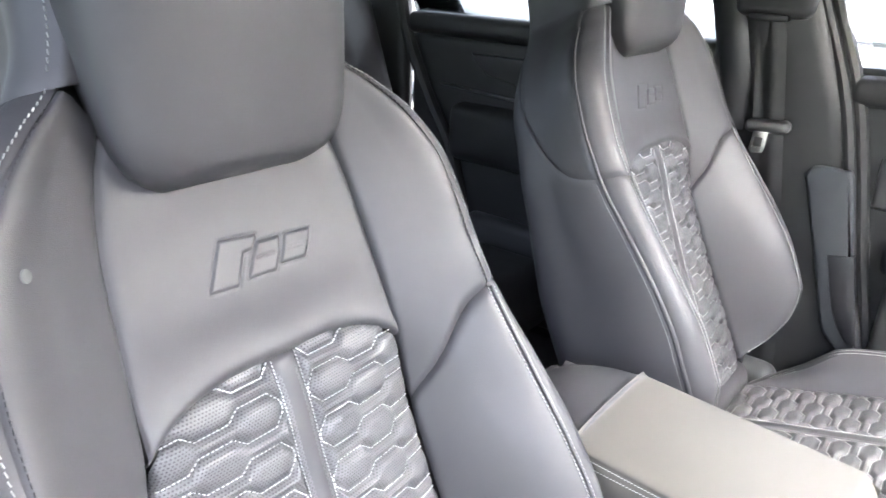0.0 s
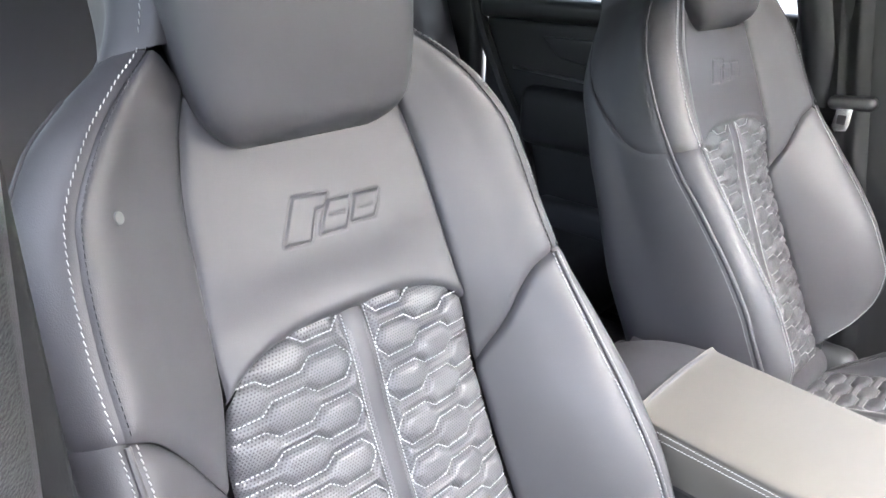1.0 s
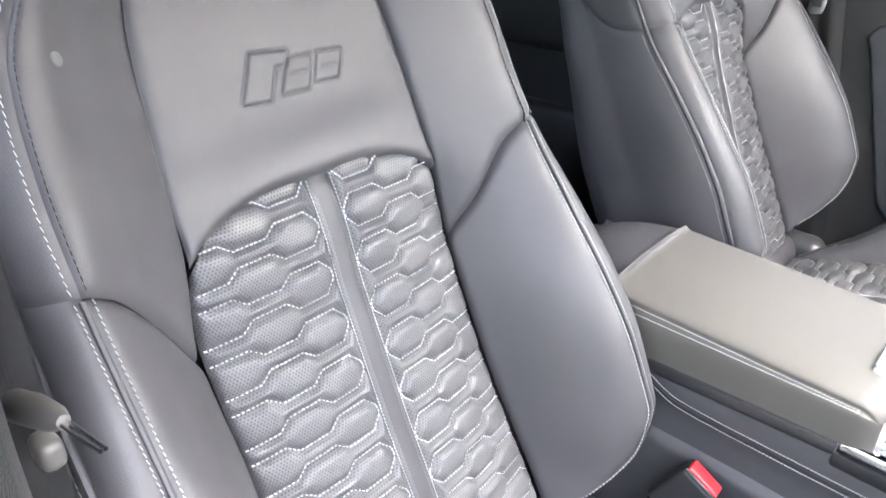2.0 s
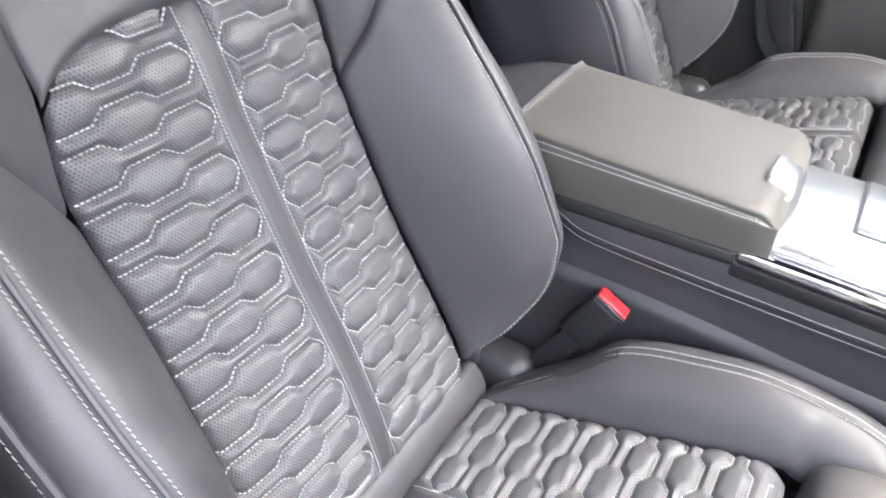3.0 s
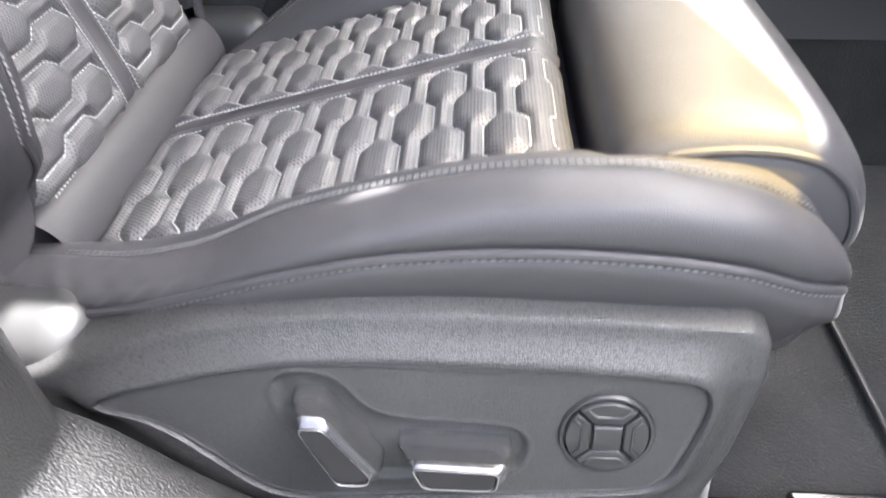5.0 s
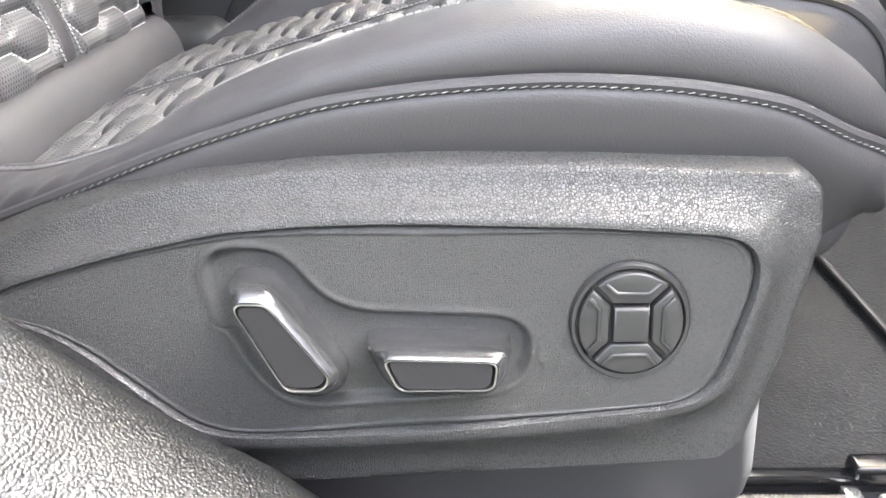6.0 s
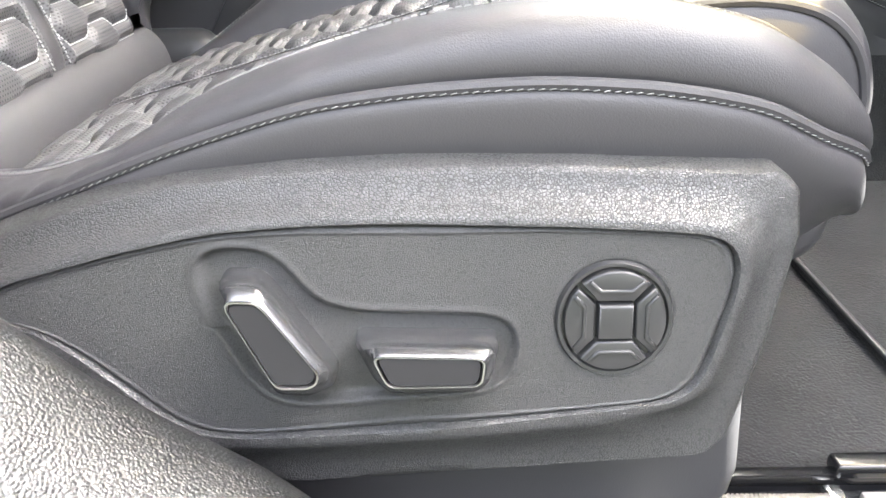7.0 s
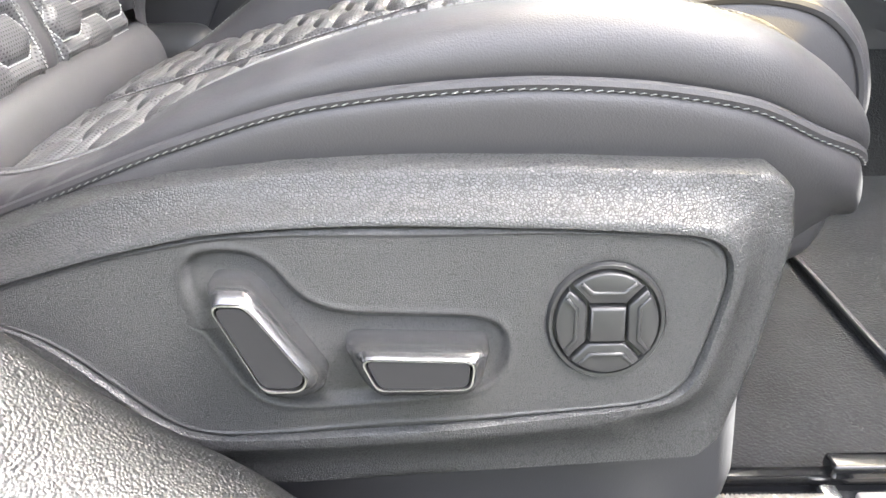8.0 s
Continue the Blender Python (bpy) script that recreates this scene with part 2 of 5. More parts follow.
def sew(lines, pitch=0.0036, length=0.0027, width=0.0014, height=0.0009, slant=0.0):
    """Rows of short threads along lines of (points, normals)."""
    pts, faces, n0 = [], [], 0
    box = np.array([(-1, -1, -0.6), (1, -1, -0.6), (1, 1, -0.6), (-1, 1, -0.6), (-0.75, -0.5, 1), (0.75, -0.5, 1), (0.75, 0.5, 1), (-0.75, 0.5, 1)], float)
    fc = np.array([(0, 1, 5, 4), (1, 2, 6, 5), (2, 3, 7, 6), (3, 0, 4, 7), (4, 5, 6, 7)])
    for p, n in lines:
        p, n = np.asarray(p, float), np.asarray(n, float)
        d = np.r_[0, np.cumsum(np.linalg.norm(np.diff(p, axis=0), axis=1))]
        m = int(d[-1] / pitch)
        if m < 1:
            continue
        mid = (np.arange(m) + 0.5) * d[-1] / m
        at = lambda x: np.stack([np.interp(x, d, p[:, k]) for k in range(3)], 1)
        c, t = at(mid), at(mid + length / 2) - at(mid - length / 2)
        t /= np.maximum(np.linalg.norm(t, axis=1, keepdims=True), 1e-9)
        nn = np.stack([np.interp(mid, d, n[:, k]) for k in range(3)], 1)
        nn -= t * (nn * t).sum(1, keepdims=True)
        nn /= np.maximum(np.linalg.norm(nn, axis=1, keepdims=True), 1e-9)
        b = np.cross(nn, t)
        t, b = t + slant * b, b - slant * t
        v = (c[:, None] + box[None, :, :1] * t[:, None] * length / 2 + box[None, :, 1:2] * b[:, None] * width / 2
             + box[None, :, 2:] * nn[:, None] * height)
        pts.append(v.reshape(-1, 3))
        faces.append((fc[None] + (np.arange(m) * 8)[:, None, None] + n0).reshape(-1, 4))
        n0 += m * 8
    return np.concatenate(pts), np.concatenate(faces)


def from_bm(bm):
    bm.verts.ensure_lookup_table()
    pts = [tuple(v.co) for v in bm.verts]
    for k, v in enumerate(bm.verts):
        v.index = k
    faces = [[v.index for v in f.verts] for f in bm.faces]
    bm.free()
    return pts, faces


def rbox(x0, x1, y0, y1, z0, z1, r=0.01, seg=3, turn=None):
    """A box with rounded edges."""
    bm = bmesh.new()
    bmesh.ops.create_cube(bm, size=1.0, matrix=Matrix.Translation(((x0 + x1) / 2, (y0 + y1) / 2, (z0 + z1) / 2)) @ Matrix.Diagonal((x1 - x0, y1 - y0, z1 - z0, 1)))
    r = min(r, 0.49 * min(x1 - x0, y1 - y0, z1 - z0))
    bmesh.ops.bevel(bm, geom=list(bm.edges), offset=r, segments=seg, profile=0.5, affect="EDGES")
    if turn is not None:
        bmesh.ops.transform(bm, matrix=turn, verts=list(bm.verts))
    return from_bm(bm)


def prism(poly, to_world, a, b, r=0.002, seg=2):
    """A 2D outline pushed from depth a to depth b, with its far rim rounded; to_world(p, q, depth) gives places."""
    bm = bmesh.new()
    lo = [bm.verts.new(to_world(p, q, a)) for p, q in poly]
    hi = [bm.verts.new(to_world(p, q, b)) for p, q in poly]
    n = len(poly)
    bm.faces.new(lo[::-1])
    top = bm.faces.new(hi)
    for k in range(n):
        bm.faces.new((lo[k], lo[(k + 1) % n], hi[(k + 1) % n], hi[k]))
    bmesh.ops.recalc_face_normals(bm, faces=list(bm.faces))
    if r:
        bmesh.ops.bevel(bm, geom=list(top.edges), offset=r, segments=seg, profile=0.5, affect="EDGES")
    return from_bm(bm)


def tube(path, radius, ring=10, closed=False):
    """A round bar along a path."""
    p = np.asarray(path, float)
    t = np.gradient(p, axis=0)
    t /= np.linalg.norm(t, axis=1, keepdims=True)
    ref = np.eye(3)[np.abs(t).max(0).argmin()]
    a = np.cross(t, ref)
    a /= np.linalg.norm(a, axis=1, keepdims=True)
    b = np.cross(t, a)
    th = np.linspace(0, 2 * math.pi, ring, endpoint=False)
    rad = np.broadcast_to(np.asarray(radius, float), (len(p),))
    v = p[None] + (np.cos(th)[:, None, None] * a + np.sin(th)[:, None, None] * b) * rad[None, :, None]
    f = quads(ring, len(p), wrap=True).tolist()
    if not closed:
        f += [list(range(0, ring * len(p), len(p))), list(range(len(p) - 1, ring * len(p), len(p)))[::-1]]
    return v.reshape(-1, 3), f


def smooth_line(pts, n=60):
    p = np.array(pts, float)
    return section(p[:, None, :].repeat(n, 1), np.linspace(0, len(p) - 1, n))


# ---- front seat ----
SEAT = (0.12, 0.0, 0.128)
BA, BT, BN = np.array([-0.069, 0, 0.318]), np.array([-0.38873, 0, 0.92135]), np.array([0.92135, 0, 0.38873])
YY = np.array([0, 1.0, 0])
BACK_KEYS = [  # s; seam y n; mid y n; stitched edge y n; side seam y n; side y n; rear y n
    (-0.03, 0.134, -0.004, 0.140, 0.000, 0.150, -0.002, 0.186, -0.022, 0.212, -0.055, 0.195, -0.110),
    (0.000, 0.134, 0.000, 0.138, 0.006, 0.144, 0.008, 0.191, -0.003, 0.220, -0.045, 0.198, -0.110),
    (0.020, 0.136, -0.002, 0.153, 0.034, 0.168, 0.046, 0.202, 0.028, 0.222, -0.035, 0.200, -0.110),
    (0.045, 0.136, -0.004, 0.166, 0.056, 0.195, 0.078, 0.220, 0.056, 0.235, -0.015, 0.210, -0.110),
    (0.075, 0.134, -0.006, 0.169, 0.070, 0.201, 0.097, 0.231, 0.073, 0.243, -0.004, 0.216, -0.111),
    (0.100, 0.131, -0.006, 0.170, 0.074, 0.203, 0.106, 0.235, 0.080, 0.246, 0.000, 0.218, -0.111),
    (0.160, 0.127, -0.009, 0.169, 0.072, 0.204, 0.104, 0.238, 0.080, 0.247, -0.006, 0.220, -0.113),
    (0.225, 0.125, -0.010, 0.169, 0.064, 0.206, 0.092, 0.238, 0.072, 0.246, -0.014, 0.220, -0.115),
    (0.300, 0.126, -0.012, 0.166, 0.040, 0.204, 0.074, 0.234, 0.052, 0.242, -0.025, 0.218, -0.108),
    (0.381, 0.117, 0.008, 0.160, 0.031, 0.201, 0.056, 0.228, 0.028, 0.236, -0.035, 0.214, -0.100),
    (0.440, 0.112, 0.012, 0.156, 0.032, 0.198, 0.050, 0.227, 0.022, 0.226, -0.036, 0.197, -0.103),
    (0.500, 0.106, 0.014, 0.149, 0.034, 0.190, 0.050, 0.220, 0.020, 0.205, -0.036, 0.172, -0.110),
    (0.550, 0.095, 0.018, 0.130, 0.035, 0.163, 0.048, 0.195, 0.018, 0.170, -0.036, 0.140, -0.105),
    (0.580, 0.084, 0.022, 0.111, 0.034, 0.136, 0.043, 0.163, 0.015, 0.140, -0.036, 0.112, -0.103),
    (0.605, 0.080, 0.026, 0.098, 0.038, 0.111, 0.036, 0.132, 0.012, 0.114, -0.036, 0.092, -0.102),
    (0.650, 0.078, 0.030, 0.089, 0.038, 0.097, 0.036, 0.112, 0.010, 0.098, -0.036, 0.080, -0.100),
    (0.740, 0.070, 0.026, 0.080, 0.032, 0.087, 0.030, 0.102, 0.004, 0.090, -0.036, 0.076, -0.094),
    (0.785, 0.060, 0.000, 0.068, 0.000, 0.076, -0.002, 0.088, -0.020, 0.082, -0.045, 0.070, -0.075),
]
BACK = curve(BACK_KEYS)
MIDN = curve([(-0.03, -0.006), (0, 0.0), (0.1, 0.006), (0.2, 0.002), (0.3, 0.002), (0.36, 0.006), (0.397, 0.005), (0.455, 0.014), (0.49, 0.013), (0.545, 0.02), (0.6, 0.03)])
TOP = curve([(0, 0.397), (0.045, 0.3965), (0.071, 0.393), (0.095, 0.385), (0.111, 0.375), (0.121, 0.364), (0.14, 0.34)])
PITCH, HEX, NECK, TIP = 0.0390, 0.0270, 0.0120, 0.3597
STRIP = 0.0125


CHAIN_Y = np.array([0.0130, 0.0142, 0.0228, 0.049, 0.0585, 0.086, 0.0955, 0.123, 0.1325, 0.16])
CHAIN_S = np.array([0, 0.0045, HEX / 2, HEX / 2, NECK / 2, NECK / 2, HEX / 2, HEX / 2, NECK / 2, NECK / 2])


def chain(ay):
    return np.interp(ay, CHAIN_Y, CHAIN_S)


def quilt(ay, s, tip, pitch):
    """Height of the honeycomb padding, and the distance to its sewn lines."""
    t = np.abs(((s - tip) / pitch + 0.5) % 1.0 - 0.5) * pitch
    d = np.full(np.shape(ay), 1.0)
    k = pitch / PITCH
    for sign in (1, -1):
        for a, c, e, g in zip(CHAIN_Y[:-1], CHAIN_S[:-1] * k * sign, CHAIN_Y[1:], CHAIN_S[1:] * k * sign):
            f = np.clip(((ay - a) * (e - a) + (t - c) * (g - c)) / ((e - a) ** 2 + (g - c) ** 2), 0, 1)
            d = np.minimum(d, np.hypot(ay - a - f * (e - a), t - c - f * (g - c)))
    d = np.minimum(d, np.abs(ay - STRIP + 0.001) * 1.2)
    return 0.0054 * (1 - (1 - np.clip(d / 0.0095, 0, 1)) ** 2.2) - 0.0008 * np.exp(-((d / 0.0011) ** 2)), d


def back_place(y, s, n):
    return BA + s[..., None] * BT + n[..., None] * BN + y[..., None] * YY


def back_rim(side, u, s):
    k = BACK(s)
    ctrl = np.stack([k[..., 2 * j:2 * j + 2] for j in range(6)] + [np.stack([0 * s, k[..., 11] - 0.012], -1)])
    yn = section(ctrl, u)
    return back_place(side * yn[..., 0], s, yn[..., 1])


def insert_n(y, s):
    k = BACK(s)
    yi, ni, nc = k[..., 0], k[..., 1], MIDN(s)[..., 0]
    return ni + (nc - ni) * (1 - np.clip(np.abs(y) / yi, 0, 1) ** 3)


def seam_s(u):
    """Where the wing meets the lower bolster, by place across it."""
    return curve([(0, 0.297), (0.5, 0.322), (1.0, 0.352), (1.5, 0.374), (2.0, 0.382), (3.0, 0.386), (3.5, 0.393), (4.0, 0.42), (4.5, 0.49), (5.0, 0.585), (6, 0.59)])(u)[..., 0]


def along(fn, us, ss, lift=0.0):
    """Points and outward normals of fn(u, s) along a line."""
    p = fn(us, ss)
    a = fn(us + 0.02, ss) - fn(us - 0.02, ss)
    b = fn(us, ss + 0.003) - fn(us, ss - 0.003)
    n = np.cross(a, b)
    n /= np.linalg.norm(n, axis=-1, keepdims=True)
    n *= np.sign((n * BN).sum(-1).mean()) or 1
    return p + n * lift, n


# cushion
CA, CT, CN = np.array([-0.049, 0, 0.269]), np.array([0.9619, 0, 0.27338]), np.array([-0.27338, 0, 0.9619])
CPITCH, CTIP = 0.0383, 0.1048
CLEN = 0.292


def cush_half(s):
    return 0.136 + 0.011 * np.clip(s / CLEN, 0, 1)


def cush_n(y, s):
    r = np.clip((s - (CLEN - 0.016)) / 0.016, 0, 1)
    return 0.003 * (1 - (y / 0.15) ** 2) - 0.018 * r**2.2 - 0.004 * np.exp(-s / 0.006)


def cush_place(y, s, n):
    return CA + s[..., None] * CT + n[..., None] * CN + y[..., None] * YY


CUSH_FAR = curve([  # x; crest y z; outer seam y z
    (-0.050, 0.140, 0.264, 0.165, 0.235), (-0.018, 0.163, 0.284, 0.190, 0.262), (0.028, 0.178, 0.318, 0.206, 0.296), (0.073, 0.193, 0.357, 0.218, 0.332),
    (0.130, 0.196, 0.374, 0.222, 0.346), (0.199, 0.196, 0.386, 0.222, 0.352), (0.264, 0.195, 0.380, 0.221, 0.346), (0.309, 0.189, 0.367, 0.214, 0.334),
    (0.335, 0.180, 0.352, 0.204, 0.318), (0.355, 0.168, 0.334, 0.190, 0.302), (0.368, 0.155, 0.308, 0.172, 0.290)])
CUSH_NEAR = curve([
    (-0.105, 0.156, 0.284, 0.182, 0.262), (-0.050, 0.159, 0.290, 0.192, 0.272), (-0.018, 0.161, 0.291, 0.199, 0.283), (0.030, 0.165, 0.303, 0.210, 0.303), (0.090, 0.172, 0.335, 0.2145, 0.326),
    (0.140, 0.177, 0.354, 0.2165, 0.340), (0.190, 0.180, 0.3665, 0.2165, 0.3455), (0.220, 0.181, 0.370, 0.217, 0.3468), (0.250, 0.182, 0.371, 0.2168, 0.3455), (0.300, 0.180, 0.363, 0.214, 0.3375),
    (0.335, 0.174, 0.347, 0.206, 0.322), (0.358, 0.165, 0.326, 0.195, 0.311), (0.374, 0.152, 0.300, 0.176, 0.295)])


def cush_rim(side, u, x):
    k = (CUSH_FAR if side > 0 else CUSH_NEAR)(x)
    s = (x - CA[0]) / CT[0]
    z0 = CA[2] + s * CT[2] - 0.006
    front = np.clip((x - 0.232) / 0.012, 0, 1)
    y0 = cush_half(s) + 0.004 * front
    z0 = np.minimum(z0 - 0.016 * front, k[..., 1] - 0.004)
    yc, zc, yo, zo = (k[..., j] for j in range(4))
    ctrl = np.stack([np.stack(q, -1) for q in (
        (y0, z0), ((y0 + yc) / 2 - 0.004, z0 + (zc - z0) * 0.66), (yc, zc), ((yc + yo) / 2 + 0.008, zo + (zc - zo) * 0.72 + 0.001),
        (yo, zo), (yo + 0.001, zo - 0.022), (yo - 0.018 - 0.02 * np.clip((x - 0.3) / 0.07, 0, 1), 0.238 + 0.02 * np.clip((x - 0.34) / 0.03, 0, 1)))])
    yz = section(ctrl, u)
    return np.stack([x, side * yz[..., 0], yz[..., 1]], -1)


def outline(ring, n):
    """Resamples a closed outline to n points."""
    p = np.array(list(ring) + [ring[0]], float)
    d = np.r_[0, np.cumsum(np.linalg.norm(np.diff(p, axis=0), axis=1))]
    q = np.linspace(0, d[-1], n, endpoint=False)
    return np.stack([np.interp(q, d, p[:, k]) for k in range(p.shape[1])], 1)


def polar(ring, centre, n):
    """A closed outline seen from a centre, at n even angles."""
    p = outline(ring, 1500) - centre
    a, r = np.arctan2(p[:, 1], p[:, 0]), np.hypot(p[:, 0], p[:, 1])
    o = np.argsort(a)
    a, r = a[o], r[o]
    th = np.linspace(-math.pi, math.pi, n, endpoint=False)
    return np.interp(th, np.r_[a - 2 * math.pi, a, a + 2 * math.pi], np.r_[r, r, r]), th


def poly_distance(px, pz, ring):
    """Signed distance to a closed outline, negative inside."""
    p = np.array(ring, float)
    q = np.roll(p, -1, 0)
    best, inside = np.full(px.shape, 1e9), np.zeros(px.shape, bool)
    for (ax, az), (bx, bz) in zip(p, q):
        ex, ez = bx - ax, bz - az
        t = np.clip(((px - ax) * ex + (pz - az) * ez) / (ex * ex + ez * ez + 1e-12), 0, 1)
        best = np.minimum(best, np.hypot(px - ax - t * ex, pz - az - t * ez))
        inside ^= ((az > pz) != (bz > pz)) & (px < ex * (pz - az) / (ez if abs(ez) > 1e-12 else 1e-12) + ax)
    return np.where(inside, -best, best)


def rounded(ring, n=160, k=5):
    """A closed outline with its corners worn round."""
    p = outline(ring, n)
    for _ in range(k):
        p = (np.roll(p, 1, 0) + 2 * p + np.roll(p, -1, 0)) / 4
    return [tuple(q) for q in p]


def trim_place(x, z, out=0.0):
    """On the leaning face of the seat's side trim."""
    x, z = np.asarray(x, float), np.asarray(z, float)
    return np.stack([x, -0.25 - out - 0.22 * (0.263 - z) + 0 * x, z + 0 * x], -1)


def build_backrest(seat):
    lines = []
    for side in (-1, 1):
        def half(u, v, side=side):
            ytop = STRIP + u * 0.112
            s = -0.022 + v * (TOP(ytop)[..., 0] + 0.022)
            y = STRIP - 0.006 + u * (BACK(s)[..., 0] - STRIP + 0.006)
            dip = 0.008 * np.exp(-((TOP(y)[..., 0] - s).clip(0) / 0.007)) + 0.008 * np.exp(-((s + 0.022) / 0.008))
            return back_place(side * y, s, insert_n(y, s) - dip)

        def flat(u, v):
            ytop = STRIP + u * 0.112
            s = -0.022 + v * (TOP(ytop)[..., 0] + 0.022)
            return STRIP - 0.006 + u * (BACK(s)[..., 0] - STRIP + 0.006), s

        def puff(u, v):
            y, s = flat(u, v)
            return quilt(y, s, TIP, PITCH)[0] * np.clip((BACK(s)[..., 0] - y) / 0.016, 0, 1) ** 0.6
        u, v = np.meshgrid(np.linspace(0, 1, 84), np.linspace(0, 1, 300), indexing="ij")
        y, s = flat(u, v)
        part("quilted_insert", sheet(half, 84, 300, (0.003, 0.004, 0, 0), puff, BN), QUILTED, seat,
             "perforated leather quilted into honeycomb pads", uv=np.stack([y, s], -1))
        for k in range(-1, 12):
            for sign in (-1, 1):
                ay = np.r_[np.linspace(0.0130, 0.0142, 12), np.linspace(0.0146, 0.136, 120)]
                s = TIP - k * PITCH + sign * chain(ay)
                ok = (s < TOP(ay)[..., 0] - 0.002) & (s > -0.018) & (ay < BACK(s)[..., 0] - 0.002)
                if ok.sum() > 6:
                    yy, ss = ay[ok], s[ok]
                    p = back_place(side * yy, ss, insert_n(yy, ss) - 0.0003)
                    lines.append((p, np.broadcast_to(BN, p.shape)))
        for ay in (STRIP - 0.0012,):
            ss = np.linspace(-0.015, 0.394, 140)
            p = back_place(side * ay + 0 * ss, ss, insert_n(ay + 0 * ss, ss) + 0.0012)
            part("strip_stitching", sew([(p, np.broadcast_to(BN, p.shape))], 0.0030, 0.0021, 0.0006, 0.0005, 0.3), SOFT_THREAD, seat, "fine pale stitching", "stuff")

        # wing and lower bolster, edge bands, side
        def lower(u, v, side=side, a=0.0, b=2.0):
            uu = a + (b - a) * u
            lo = np.interp(uu, (0, 1.8, 3, 5), (-0.004, -0.006, -0.05, -0.12))
            return back_rim(side, uu, lo + v * (seam_s(uu) - lo))

        def upper(u, v, side=side, a=0.0, b=2.0):
            uu = a + (b - a) * u
            hi = np.interp(uu, (0, 1, 2, 6), (0.58, 0.596, 0.604, 0.61))
            return back_rim(side, uu, seam_s(uu) + v * (hi - seam_s(uu)))
        bulge = lambda u, v: 0.004 * np.sin(math.pi * u) * np.sin(math.pi * v) ** 0.5
        part("bolster", sheet(lower, 40, 90, (0.004, 0.0025, 0.002, 0.006), bulge, BN), LEATHER, seat)
        part("shoulder_wing", sheet(upper, 40, 60, (0.006, 0.0025, 0.004, 0.003), lambda u, v: 0.004 * np.sin(math.pi * u) * (1 - v) ** 0.6 * np.clip(v / 0.15, 0, 1) ** 0.5, BN), LEATHER, seat)
        part("edge_band", sheet(lambda u, v: lower(u, v, a=2.0, b=3.0), 14, 90, (0.002, 0.002, 0.002, 0.003), lambda u, v: 0.001 * np.sin(math.pi * u), side * YY), LEATHER, seat)
        part("edge_band", sheet(lambda u, v: upper(u, v, a=2.0, b=3.0), 14, 60, (0.0015, 0.0015, 0.003, 0.003), lambda u, v: 0.0006 * np.sin(math.pi * u), side * YY), LEATHER, seat)
        part("side_panel", sheet(lambda u, v: lower(u, v, a=3.0, b=5.0), 26, 110, (0.003, 0.002, 0, 0.002), None, side * YY), LEATHER, seat)
        part("side_panel", sheet(lambda u, v: upper(u, v, a=3.0, b=5.0), 26, 50, (0.003, 0.0, 0.002, 0.0), None, side * YY), LEATHER, seat)
        # headrest flank
        part("headrest_flank", sheet(lambda u, v, side=side: back_rim(side, 0.2 + 4.8 * u, 0.603 + v * 0.182), 48, 40, (0, 0, 0.0015, 0), None, side * YY), LEATHER, seat)
        # sewing on the stitched edge
        fn = lambda us, ss, side=side: back_rim(side, us, ss)
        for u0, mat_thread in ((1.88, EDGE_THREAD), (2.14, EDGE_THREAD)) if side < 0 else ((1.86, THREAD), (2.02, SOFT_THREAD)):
            ss = np.linspace(0.040 if side < 0 else 0.006, 0.380, 120)
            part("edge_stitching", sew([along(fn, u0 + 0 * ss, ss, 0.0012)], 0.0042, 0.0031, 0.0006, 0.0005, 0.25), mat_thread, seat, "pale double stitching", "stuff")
        ss = np.linspace(0.004, 0.380, 120)
        part("edge_piping", tube(along(fn, 2.01 + 0 * ss, ss, -0.0004)[0], 0.0021, 8), LEATHER, seat)
        ss = np.linspace(0.02, 0.58, 140)
        part("side_piping", tube(along(fn, 3.0 + 0 * ss, ss, -0.0006)[0], np.interp(ss, (0.3, 0.45), (0.0032, 0.0018)), 8), LEATHER, seat)
        ss = np.linspace(0.384, 0.603, 90)
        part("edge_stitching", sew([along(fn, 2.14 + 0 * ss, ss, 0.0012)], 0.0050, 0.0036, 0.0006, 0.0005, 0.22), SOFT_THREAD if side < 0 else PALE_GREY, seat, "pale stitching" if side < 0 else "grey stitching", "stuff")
        part("edge_stitching", sew([along(fn, 1.9 + 0 * ss, ss, 0.0006)], 0.0048, 0.0034, 0.0008, 0.0005), DARK_THREAD, seat, "dark stitching", "stuff")
        ss = np.linspace(0.05, 0.380, 100)
        part("side_stitching", sew([along(fn, 3.12 + 0 * ss, ss, 0.0010)], 0.0050, 0.0040, 0.0005, 0.0004, 0.2), PALE_GREY, seat, "fine grey stitching", "stuff")
        ss = np.linspace(0.612, 0.76, 40)
        part("headrest_stitching", sew([along(fn, 2.2 + 0 * ss, ss, 0.001)], 0.0050, 0.0036, 0.0006, 0.0005, 0.2), SOFT_THREAD, seat, "pale stitching", "stuff")
    part("quilt_stitching", sew(lines, 0.0036, 0.0026, 0.0010, 0.0008), THREAD, seat, "pale stitching along the honeycomb lines", "stuff")
    # centre strip
    def strip(u, v):
        y, s = (2 * u - 1) * STRIP, -0.022 + v * 0.4195
        return back_place(y, s, insert_n(y, s) + 0.001 - 0.008 * np.exp(-(0.398 - s) / 0.006) - 0.008 * np.exp(-(s + 0.022) / 0.008))
    part("centre_strip", sheet(strip, 12, 160, (0.002, 0.002, 0, 0), lambda u, v: 0.0012 * np.sin(math.pi * u) + 0.0004 * np.sin(v * 40) * np.sin(math.pi * u), BN), LEATHER, seat)
